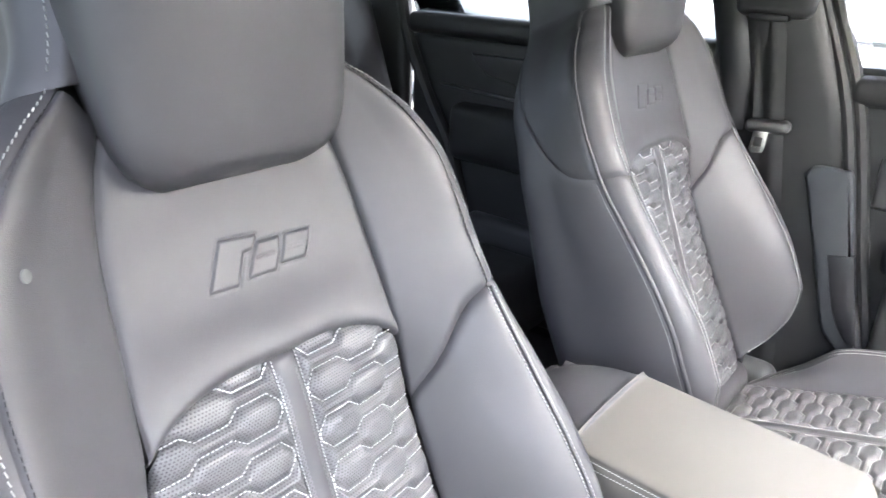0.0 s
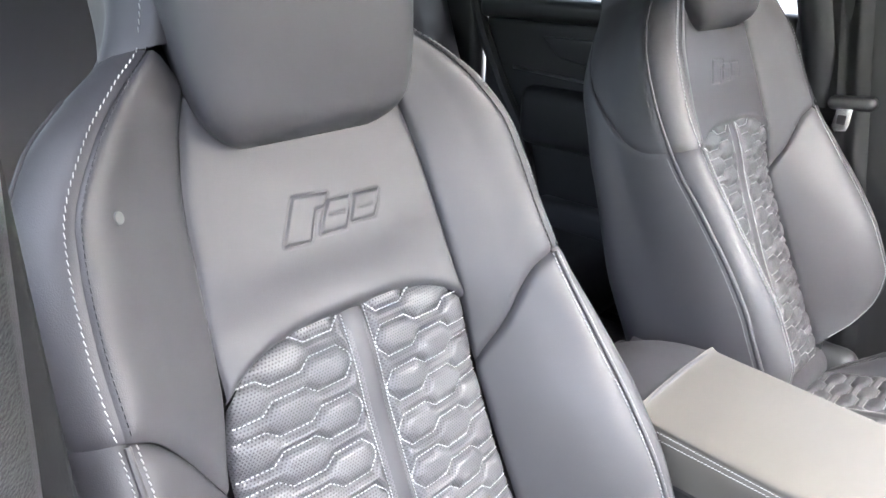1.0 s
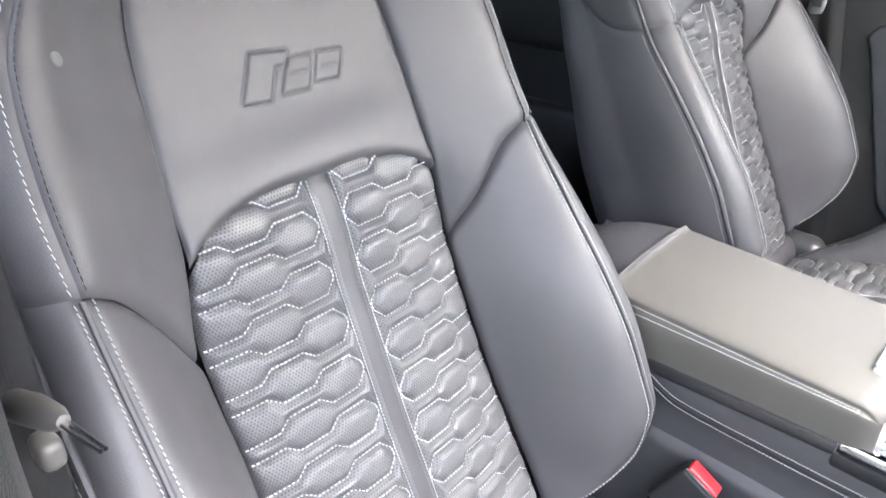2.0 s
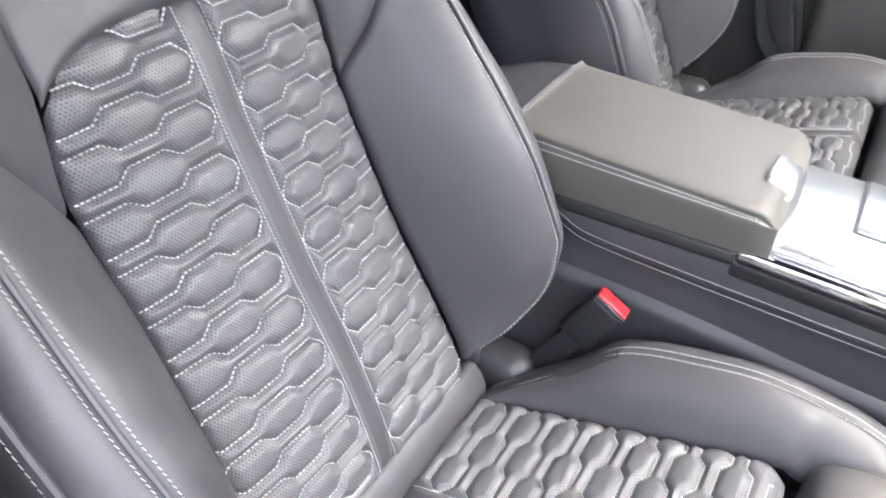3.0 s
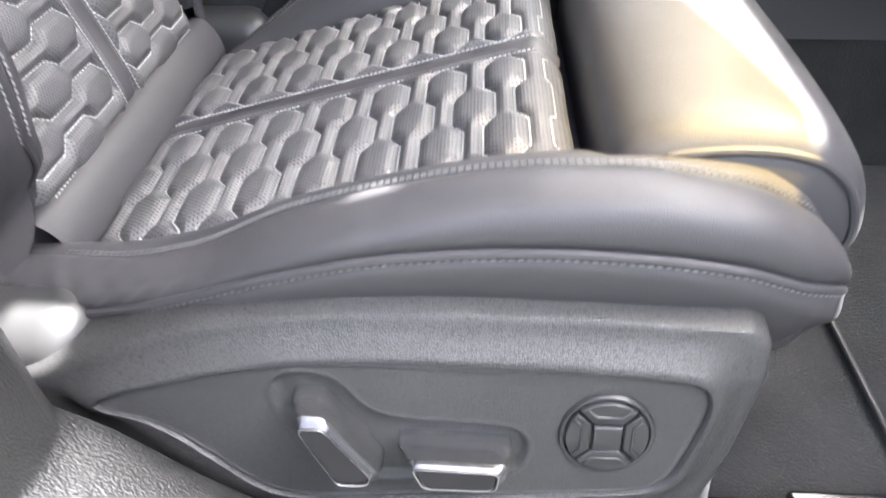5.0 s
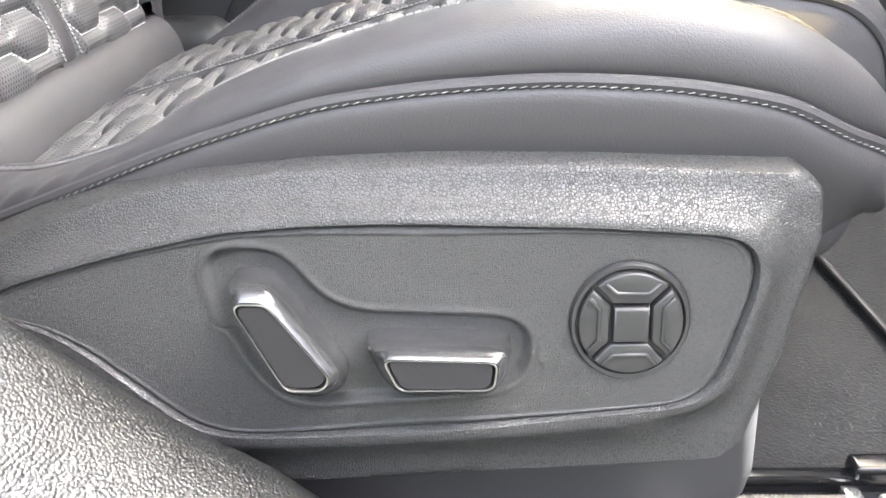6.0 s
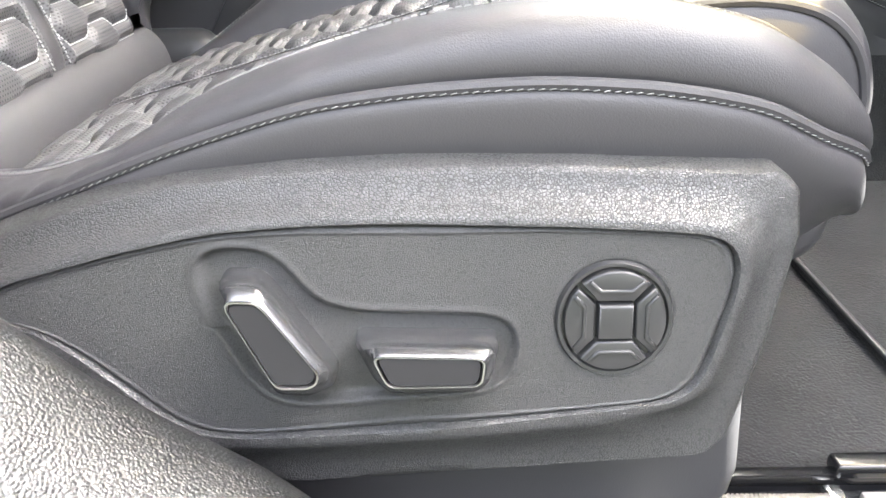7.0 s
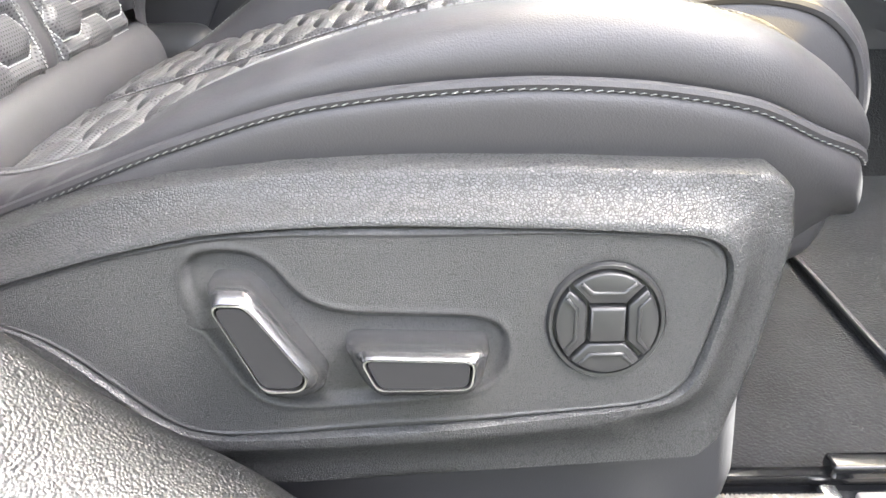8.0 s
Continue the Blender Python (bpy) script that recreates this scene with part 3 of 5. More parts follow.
    # shoulder panel with its pressed emblem of plain shapes
    def shoulder(u, v):
        ya = np.abs(2 * u - 1) * 0.121
        s0 = TOP(ya)[..., 0] - 0.002
        s = s0 + v * (0.585 - s0)
        y = (2 * u - 1) * (BACK(s)[..., 0] + 0.002)
        n = insert_n(y, s) + 0.007 * np.exp(-((s - s0) / 0.02) ** 1.5)
        return back_place(y, s, n)
    rhomb = [(-0.026, 0.489), (0.004, 0.4865), (-0.001, 0.478), (-0.010, 0.4775), (-0.022, 0.4555), (-0.044, 0.457)]
    blocks = [rhomb,
              [(0.004, 0.4805), (0.023, 0.4800), (0.0195, 0.4700), (0.012, 0.4575), (-0.011, 0.4585), (-0.004, 0.4700)],
              [(0.029, 0.4800), (0.052, 0.4790), (0.0480, 0.4700), (0.041, 0.4600), (0.019, 0.4612), (0.0245, 0.4710)]]
    cuts = [[(0.000, 0.4712), (0.015, 0.4707), (0.0145, 0.4693), (-0.001, 0.4698)], [(0.029, 0.4707), (0.043, 0.4702), (0.0425, 0.4688), (0.028, 0.4693)]]

    def emblem(u, v):
        ya = np.abs(2 * u - 1) * 0.121
        s0 = TOP(ya)[..., 0] - 0.002
        s = s0 + v * (0.585 - s0)
        y = (2 * u - 1) * BACK(s)[..., 0]
        off = np.zeros(u.shape)
        for ring in cuts:
            off -= 0.0011 / (1 + np.exp(poly_distance(y, s, ring) / 0.0005))
        for ring in blocks:
            d = poly_distance(y, s, ring)
            off += 0.0009 / (1 + np.exp(d / 0.0005)) - 0.0009 * np.exp(-((d - 0.0012) / 0.0011) ** 2)
        return off
    part("shoulder_panel", sheet(shoulder, 240, 200, (0.003, 0.003, 0.010, 0), emblem, BN), LEATHER, seat, "smooth leather panel with a pressed emblem")
    # back shell
    part("back_shell", sheet(lambda u, v: np.where((u < 0.5)[..., None], back_rim(-1, 5 + 2 * u, -0.03 + v * 0.815), back_rim(1, 5 + 2 * (1 - u), -0.03 + v * 0.815)), 30, 40, (0, 0, 0, 0), None, -BN), SMOOTH_DARK, seat, "dark moulded seat back")
    # headrest cushion
    wid = curve([(0.530, 0.056), (0.533, 0.070), (0.539, 0.083), (0.552, 0.095), (0.568, 0.101), (0.60, 0.106), (0.65, 0.109), (0.72, 0.107), (0.765, 0.100), (0.785, 0.075)])
    frt = curve([(0.530, 0.010), (0.533, 0.032), (0.540, 0.050), (0.550, 0.058), (0.566, 0.066), (0.60, 0.082), (0.65, 0.103), (0.72, 0.120), (0.765, 0.095), (0.785, 0.030)])

    def pad(u, v):
        s = 0.530 + v ** 1.4 * 0.255
        th = (u - 0.5) * math.pi
        w, f = wid(s)[..., 0], frt(s)[..., 0]
        y = w * np.sign(np.sin(th)) * np.abs(np.sin(th)) ** 0.75
        deep = np.abs(np.cos(th)) ** 0.42
        y = y * (1 - 0.15 * (1 - deep) ** 1.5)
        n = 0.016 + (f - 0.016) * deep
        return back_place(y, s, n)
    part("headrest", sheet(pad, 60, 110, (0, 0, 0, 0), None, BN), LEATHER, seat, "integrated leather headrest")
    # plain band at the foot of the backrest
    foot = smooth_line([(-0.078, 0, 0.301), (-0.066, 0, 0.3005), (-0.057, 0, 0.292), (-0.051, 0, 0.279), (-0.049, 0, 0.265), (-0.052, 0, 0.250)], 16)

    def band(u, v):
        i = v * 15
        p = np.stack([np.interp(i, np.arange(16), foot[:, k]) for k in range(3)], -1)
        p[..., 1] = (2 * u - 1) * 0.150
        return p
    part("lower_filler", rbox(-0.13, -0.071, -0.186, 0.186, 0.22, 0.300, 0.008, 3), LEATHER, seat)
    part("lower_band", sheet(band, 40, 16, (0, 0, 0.003, 0), lambda u, v: 0.003 * np.sin(math.pi * v), BN), LEATHER, seat)


def build_cushion(seat):
    lines = []
    for side in (-1, 1):
        def half(u, v, side=side):
            s = v * CLEN
            y = STRIP - 0.007 + u * (cush_half(s) - STRIP + 0.007)
            return cush_place(side * y, s, cush_n(y, s))

        def puff(u, v):
            s = v * CLEN
            y = STRIP - 0.007 + u * (cush_half(s) - STRIP + 0.007)
            return quilt(y, s, CTIP, CPITCH)[0] * np.clip((CLEN - 0.008 - s) / 0.02, 0.1, 1)
        u, v = np.meshgrid(np.linspace(0, 1, 88), np.linspace(0, 1, 220), indexing="ij")
        s = v * CLEN
        y = STRIP + u * (cush_half(s) - STRIP)
        part("quilted_seat", sheet(half, 88, 220, (0.003, 0.004, 0.003, 0), puff, CN), QUILTED, seat,
             "perforated leather quilted into honeycomb pads", uv=np.stack([y, s], -1))
        for k in range(-4, 6):
            for sign in (-1, 1):
                ay = np.r_[np.linspace(0.0130, 0.0142, 12), np.linspace(0.0146, 0.148, 120)]
                s = CTIP + k * CPITCH + sign * chain(ay) * CPITCH / PITCH
                ok = (s < CLEN - 0.006) & (s > 0.003) & (ay < cush_half(s) - 0.002)
                if ok.sum() > 6:
                    p = cush_place(side * ay[ok], s[ok], cush_n(ay[ok], s[ok]) + 0.0004)
                    lines.append((p, np.broadcast_to(CN, p.shape)))
        ss = np.linspace(0.004, CLEN - 0.012, 120)
        p = cush_place(side * (STRIP - 0.001) + 0 * ss, ss, cush_n(0 * ss, ss) + 0.0014)
        part("strip_stitching", sew([(p, np.broadcast_to(CN, p.shape))], 0.0032, 0.0022, 0.0006, 0.0005, 0.3), SOFT_THREAD, seat, "pale stitching", "stuff")

        x0, x1 = (-0.100 if side < 0 else -0.048), 0.373
        rim = lambda u, v, a, b, side=side: cush_rim(side, a + (b - a) * u, x0 + v * (x1 - x0))
        part("cushion_bolster", sheet(lambda u, v: rim(u, v, 0, 2), 30, 100, (0.004, 0.0015, 0.002, 0.004), lambda u, v: 0.003 * np.sin(math.pi * u), CN), LEATHER, seat)
        part("cushion_bolster_roll", sheet(lambda u, v: rim(u, v, 2, 4), 40, 160, (0.0015, 0.003, 0.002, 0.004), lambda u, v: 0.0025 * np.sin(math.pi * u) + 0.0011 * np.sin((x0 + v * (x1 - x0)) * 330 + 5 * u + 2 * np.sin(7 * u)) * u * np.clip((0.075 - x0 - v * (x1 - x0)) / 0.10, 0, 1), side * YY), LEATHER, seat)
        part("cushion_skirt", sheet(lambda u, v: rim(u, v, 4, 6), 24, 100, (0.0018, 0, 0, 0), None, side * YY), LEATHER, seat)

        def fn(us, xs, side=side):
            return cush_rim(side, us, xs)

        def on(us, xs, lift):
            p = fn(us, xs)
            n = np.cross(fn(us + 0.02, xs) - fn(us - 0.02, xs), fn(us, xs + 0.003) - fn(us, xs - 0.003))
            n /= np.linalg.norm(n, axis=-1, keepdims=True)
            n *= np.sign((n * np.array([0, side * 0.7, 0.7])).sum(-1).mean())
            return p + n * lift, n
        xs = np.linspace(-0.045, 0.345, 120)
        # Near crest thread is darkened in colour; it shows pale only where sunlit.
        for u0 in ((1.93, 2.06) if side < 0 else (1.86, 2.12)):
            part("crest_stitching", sew([on(u0 - (0.32 if side > 0 else 0) * np.clip((0.08 - xs) / 0.10, 0, 1), xs, 0.0012 if side > 0 else 0.0008)], 0.0036, 0.0027, 0.0007, 0.0004, 0.3), SOFT_THREAD if side > 0 else FAINT, seat, "pale double stitching" if side > 0 else "pale double stitching darkened as if unlit", "stuff")
        xs = np.linspace(-0.02, 0.366, 120)
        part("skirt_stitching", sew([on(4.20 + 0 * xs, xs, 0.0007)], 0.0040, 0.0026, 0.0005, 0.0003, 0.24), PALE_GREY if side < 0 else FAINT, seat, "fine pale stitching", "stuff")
        part("skirt_bead", tube(on(4.05 + 0 * xs, xs, -0.0008)[0], 0.0026, 8), LEATHER, seat)
        part("hinge_cover", rbox(-0.135, -0.012, side * 0.198 - 0.026, side * 0.198 + 0.026, 0.185, 0.292, 0.026, 8), SMOOTH_DARK, seat, "smooth dark hinge cover")
    part("quilt_stitching", sew(lines, 0.0034, 0.0025, 0.0012, 0.0006), SOFT_THREAD, seat, "pale stitching along the honeycomb lines", "stuff")
    part("bolster_sleeve", sheet(lambda u, v: cush_rim(1, 1.10 + 2.2 * u, -0.047 + v * (0.122 - 0.004 * np.sin(6 * u))), 20, 40, (0, 0, 0, 0.0), lambda u, v: 0.0016 + 0.0004 * np.sin(9 * v + 4 * u), np.array([0, 0.7, 0.7])), SUEDE, seat, "dark woven sleeve over the bolster")

    def strip(u, v):
        y, s = (2 * u - 1) * STRIP, v * CLEN
        return cush_place(y, s, cush_n(y, s) + 0.001)
    part("centre_strip", sheet(strip, 12, 120, (0.002, 0.002, 0.002, 0), lambda u, v: 0.0012 * np.sin(math.pi * u), CN), LEATHER, seat)
    # thigh support
    ring = smooth_line([(0.262, 0, 0.282), (0.249, 0, 0.300), (0.2475, 0, 0.340), (0.254, 0, 0.362), (0.272, 0, 0.3735), (0.305, 0, 0.3785), (0.338, 0, 0.3765),
                        (0.364, 0, 0.367), (0.384, 0, 0.346), (0.393, 0, 0.316), (0.388, 0, 0.292), (0.366, 0, 0.282), (0.310, 0, 0.280), (0.262, 0, 0.282)], 84)[:-1]
    cen = ring.mean(0)

    def loaf(u, v):
        y = (2 * v - 1) * 0.168
        e = np.clip((np.abs(y) - 0.124) / 0.044, 0, 1)
        k = np.sqrt(np.clip(1 - e**3.4, 0.0, 1)) * 0.94 + 0.06
        i = u * (len(ring) - 1)
        p = np.stack([np.interp(i, np.arange(len(ring)), ring[:, j]) for j in range(3)], -1)
        kx = np.sqrt(np.clip(1 - e**7, 0, 1)) * 0.9 + 0.1
        out = np.stack([cen[0] + (p[..., 0] - cen[0]) * kx, y, cen[2] + (p[..., 2] - cen[2]) * k], -1)
        out[..., 0] -= 0.012 * (np.abs(y) / 0.168) ** 3 * np.clip((p[..., 0] - 0.30) / 0.09, 0, 1)
        return out
    thigh = part("thigh_support", sheet(loaf, 84, 70, (0, 0, 0, 0)), LEATHER, seat, "smooth leather thigh support")
    for side in (-1, 1):
        uu = np.linspace(0.30, 0.86, 50)
        lip = loaf(uu, 0.5 + side * 0.476 + 0 * uu)
        part("piping", tube(lip, 0.0026, 8), LEATHER, thigh)
    # base below
    part("seat_base", rbox(-0.09, 0.30, -0.205, 0.205, 0.190, 0.246, 0.02, 4), BLACK, seat)
    part("front_apron", rbox(0.23, 0.368, -0.188, 0.188, 0.240, 0.300, 0.03, 6), LEATHER, seat, "leather apron under the thigh support")
    part("seat_pan", rbox(-0.06, 0.31, -0.19, 0.19, 0.13, 0.20, 0.02, 3), BLACK, seat)
    part("front_lip", tube(smooth_line([(0.379, -0.15, 0.284), (0.389, -0.08, 0.286), (0.391, 0, 0.286), (0.389, 0.08, 0.286), (0.379, 0.15, 0.284)], 40), 0.004, 8), LEATHER, seat)


INNER = [(0.000, 0.272), (0.023, 0.281), (0.062, 0.291), (0.097, 0.298), (0.128, 0.300), (0.159, 0.3005), (0.23, 0.299), (0.279, 0.296), (0.287, 0.294), (0.2925, 0.288), (0.2915, 0.274),
         (0.282, 0.241), (0.277, 0.2335), (0.268, 0.230), (0.189, 0.222), (0.122, 0.2185), (0.100, 0.2180), (0.087, 0.2195), (0.076, 0.2245), (0.059, 0.239), (0.040, 0.255), (0.024, 0.264), (0.002, 0.268)]
OUTER = [(-0.045, 0.268), (0.015, 0.295), (0.049, 0.306), (0.082, 0.313), (0.126, 0.318), (0.168, 0.3195), (0.233, 0.3185), (0.310, 0.3145), (0.3185, 0.308), (0.3205, 0.29), (0.311, 0.244),
         (0.299, 0.206), (0.291, 0.1985), (0.213, 0.193), (0.126, 0.188), (0.06, 0.19), (0.0, 0.21), (-0.04, 0.24)]
RECESS = [(0.088, 0.288), (0.096, 0.292), (0.117, 0.291), (0.123, 0.287), (0.128, 0.276), (0.136, 0.270), (0.147, 0.267), (0.204, 0.265), (0.211, 0.261), (0.209, 0.244), (0.202, 0.237),
          (0.123, 0.232), (0.117, 0.234), (0.111, 0.238), (0.094, 0.268)]


def build_side_trim(seat):
    c, n = np.array([0.165, 0.258]), 520
    ro, th = polar(OUTER, c, n)
    ri, _ = polar(rounded(INNER, 200, 6), c, n)
    rows = []
    for f, dr, out in ((0, 0.0, -0.046), (0, 0.0, -0.022), (0, -0.0012, -0.0118), (0, -0.003, -0.0100), (0.20, 0, -0.0094), (0.34, 0, -0.0085), (0.46, 0, -0.0071), (0.58, 0, -0.0050), (0.68, 0, -0.0028), (0.76, 0, -0.0009), (0.80, 0, 0.0000), (0.84, 0, 0.0006), (0.90, 0, 0.0010), (1, 0.0011, 0.0010), (1, 0.0004, 0.0002), (1, -0.0003, -0.0022)):
        r = ro + (ri - ro) * f + dr
        rows.append(trim_place(c[0] + r * np.cos(th), c[1] + r * np.sin(th), out))
    p = np.stack(rows, 1)
    shell = part("side_trim", (p.reshape(-1, 3), quads(n, len(rows), wrap=True)), GRAINED, seat, "grained plastic trim with adjuster switches")
    m = 160
    f = 1 - np.linspace(0, 1.0, m) ** 1.25
    r = ri[:, None] * f[None]
    x, zz = c[0] + r * np.cos(th)[:, None], c[1] + r * np.sin(th)[:, None]
    d = poly_distance(x, zz, rounded(RECESS, 110, 14))
    dial = np.hypot(x - 0.247, (zz - 0.2638) / 1.0) - 0.0222
    well = lambda q, depth, w: depth / (1 + np.exp(q / w))
    lip = ri[:, None] * (1 - f[None])
    out = -0.0009 - 0.0014 * np.exp(-((lip / 0.0008) ** 2)) - well(d, 0.0032, 0.0006) - well(dial, 0.0016, 0.0004) + 0.0006 * np.exp(-((d - 0.0022) / 0.0014) ** 2) + 0.0006 * np.exp(-(((lip - 0.0028) / 0.0009) ** 2))
    p = trim_place(x, zz, 0) + np.stack([0 * x, -out, 0 * x], -1)
    plate = part("switch_plate", (p.reshape(-1, 3), quads(n, m, wrap=True)), FINE, shell, "finely grained recessed plate", smooth="all")
    at = lambda px, pz, o: tuple(trim_place(px, pz, o))
    base_a = [(0.099, 0.281), (0.1015, 0.284), (0.114, 0.2835), (0.119, 0.2785), (0.142, 0.246), (0.1405, 0.241), (0.131, 0.237), (0.118, 0.238)]
    face_a = [(0.1065, 0.2825), (0.108, 0.2845), (0.117, 0.2842), (0.120, 0.2815), (0.138, 0.2575), (0.137, 0.2540), (0.134, 0.2525), (0.1235, 0.2525), (0.1215, 0.2545)]
    base_b = [(0.148, 0.2585), (0.151, 0.260), (0.201, 0.2585), (0.2035, 0.257), (0.200, 0.242), (0.195, 0.238), (0.161, 0.238), (0.155, 0.244)]
    face_b = [(0.1572, 0.2628), (0.1590, 0.2640), (0.1955, 0.2628), (0.1968, 0.2612), (0.1958, 0.2540), (0.1935, 0.2525), (0.1635, 0.2525), (0.1615, 0.2540)]

    def switch(name, base, face, label):
        k = 120
        base, face = rounded(base, 140, 6), rounded(face, 120, 4)
        cb, cf = np.mean(base, 0), np.mean(face, 0)
        rb, tt = polar(base, cb, k)
        rf, _ = polar(face, cf, k)
        rows = []
        up = np.array([0.0011, 0.0013])
        for mixf, sc, o in ((0, 1.0, -0.008), (0, 1.0, 0.0030), (0.03, 0.985, 0.0048), (0.10, 0.965, 0.0060), (0.45, 1.02, 0.0120), (0.80, 1.10, 0.0170), (0.93, 1.12, 0.0186)):
            cc, rr = cb + (cf - cb) * mixf + up * mixf, (rb + (rf - rb) * mixf) * sc
            rows.append(trim_place(cc[0] + rr * np.cos(tt), cc[1] + rr * np.sin(tt), o))
        p = np.stack(rows, 1).reshape(-1, 3)
        body = part(name, (p, quads(k, len(rows), wrap=True)), SWITCH, shell, label)
        edge = [((cb + (cf - cb) * 0.93 + up * 0.93), (rb + (rf - rb) * 0.93) * 1.12, 0.0186)]
        edge += [(cf + up * w, rf * q, o) for w, q, o in ((0.9, 1.09, 0.0196), (0.45, 1.045, 0.0216), (0.12, 1.012, 0.0224))]
        rows = [trim_place(cc[0] + rr * np.cos(tt), cc[1] + rr * np.sin(tt), o) for cc, rr, o in edge]
        part(name + "_bevel", (np.stack(rows, 1).reshape(-1, 3), quads(k, len(rows), wrap=True)), SWITCH, shell)
        rows = [trim_place(cf[0] + rf * q * np.cos(tt), cf[1] + rf * q * np.sin(tt), o) for q, o in ((1.012, 0.0222), (1.006, 0.0229), (0.975, 0.0229), (0.962, 0.0222), (0.955, 0.0205))]
        part(name + "_rim", (np.stack(rows, 1).reshape(-1, 3), quads(k, len(rows), wrap=True)), RIM, shell, "slim bright metal rim")
        rows = [trim_place(cf[0] + rf * q * np.cos(tt), cf[1] + rf * q * np.sin(tt), o) for q, o in ((0.93, 0.0190), (0.925, 0.0220), (0.91, 0.0224))]
        ring = np.stack(rows, 1).reshape(-1, 3)
        part(name + "_face", (np.vstack([ring, trim_place([cf[0]], [cf[1]], 0.0224)]), quads(k, 3, wrap=True).tolist() + [(3 * i + 2, 3 * ((i + 1) % k) + 2, 3 * k) for i in range(k)]), INLAY, shell, "matt black inlay")
    switch("recline_switch", base_a, face_a, "slanted satin black backrest switch")
    switch("slide_switch", base_b, face_b, "flat satin black seat switch")
    # round lumbar pad: ring, square centre and four keys
    cx, cz, r = 0.247, 0.2638, 0.0215
    tt = np.linspace(0, 2 * math.pi, 64, endpoint=False)
    rows = [trim_place(cx + q * np.cos(tt), cz + q * np.sin(tt), o) for q, o in ((r + 0.0012, -0.004), (r + 0.001, -0.0008), (r + 0.0002, 0.0004), (r - 0.001, 0.0002), (r - 0.0016, -0.002), (0.001, -0.002))]
    part("lumbar_ring", (np.stack(rows, 1).reshape(-1, 3), quads(64, len(rows), wrap=True)), SATIN, shell)
    for q in range(4):
        a0 = math.pi / 4 + q * math.pi / 2
        ang = np.linspace(a0 + 0.055, a0 + math.pi / 2 - 0.055, 12)
        arc = [(cx + (r - 0.0022) * math.cos(a), cz + (r - 0.0022) * math.sin(a)) for a in ang]
        mid = a0 + math.pi / 4
        ax, az = math.cos(mid), math.sin(mid)
        inn = [(cx + 0.0078 * ax + w * -az, cz + 0.0078 * az + w * ax) for w in (0.0068, -0.0068)]
        key = part("lumbar_key", prism(arc + inn, at, -0.004, 0.0016, 0.0008), SATIN, shell)
        bar = [(cx + d * ax + w * -az, cz + d * az + w * ax) for d, w in ((0.0110, -0.0064), (0.0110, 0.0064), (0.0150, 0.0106), (0.0161, 0.0096), (0.0126, 0.0056), (0.0126, -0.0056), (0.0161, -0.0096), (0.0150, -0.0106))]
        part("key_ridge", prism(bar, at, 0.001, 0.0025, 0.0006), SATIN, key)
    part("lumbar_centre", prism([(cx - 0.0066, cz - 0.0066), (cx + 0.0066, cz - 0.0066), (cx + 0.0066, cz + 0.0066), (cx - 0.0066, cz + 0.0066)], at, -0.004, 0.0026, 0.0012), SATIN, shell)
    # foot of the seat frame below the trim
    part("frame_cover", prism([(-0.06, 0.215), (0.30, 0.212), (0.318, 0.205), (0.323, 0.160), (0.3215, 0.146), (0.317, 0.138), (0.308, 0.1335), (0.25, 0.130), (-0.06, 0.125)], lambda px, pz, o: (px, o, pz), -0.190, -0.226, 0.010, 4), FLANK, seat, "smooth dark cover of the seat frame")


seat = thing("car_seat", SEAT, "black leather sports seat with white honeycomb stitching, beside the console", "car seat", "front seats")
build_backrest(seat)
build_cushion(seat)
build_side_trim(seat)
far_seat = copy_thing(seat, pose(SEAT[0] - 0.0252, SEAT[1] + 0.745, SEAT[2] + 0.0281))
tagged(far_seat, "black leather sports seat with white honeycomb stitching, beyond the armrest")
u0, s0 = 1.37, 0.504
mark, mark_n = along(lambda us, ss: back_rim(-1, us, ss), np.array([u0]), np.array([s0]), 0.0030)
turn = Vector(mark_n[0]).to_track_quat("Z", "Y").to_matrix().to_4x4()
turn.translation = mark[0]
part("stain", prism([(0.0036 * math.cos(a), 0.0040 * math.sin(a)) for a in np.linspace(0, 2 * math.pi, 20, endpoint=False)], lambda p, q, o: tuple(turn @ Vector((p, q, o))), -0.001, 0.0005, 0.0003), FAINT, seat, "small pale round mark")

# ---- cabin shell ----
def loft(rows, wrap=False):
    p = np.asarray(rows, float)
    return p.reshape(-1, 3), quads(p.shape[0], p.shape[1], wrap)


def setting(name, data, mat, label, category, smooth=True):
    return part(name, data, mat, None, label, "structure", smooth, category=category)


setting("floor", rbox(-1.3, 1.25, -0.33, 1.10, 0.02, 0.128, 0.01), CARPET, "dark grey carpeted car floor", "floor")
# Roof opening added to let light down onto the seats.
RX0, RX1, RY0, RY1 = 0.34, 0.768, -0.132, 0.85


def roof_piece(x0, x1, y0, y1):
    return [(x0, y0, 1.16), (x1, y0, 1.16), (x1, y1, 1.16), (x0, y1, 1.16), (x0, y0, 1.20), (x1, y0, 1.20), (x1, y1, 1.20), (x0, y1, 1.20)]


bits, faces = [], []
for x0, x1, y0, y1 in ((-1.9, RX0, -0.28, 1.07), (RX1, 0.80, -0.28, 1.07), (RX0, RX1, -0.28, RY0), (RX0, RX1, RY1, 1.07)):
    k = len(bits)
    bits += roof_piece(x0, x1, y0, y1)
    faces += [tuple(k + i for i in f) for f in ((0, 3, 2, 1), (4, 5, 6, 7), (0, 1, 5, 4), (1, 2, 6, 5), (2, 3, 7, 6), (3, 0, 4, 7))]
setting("ceiling", (bits, faces), HEADLINER, "dark fabric headliner round an added light opening", "ceiling", False)
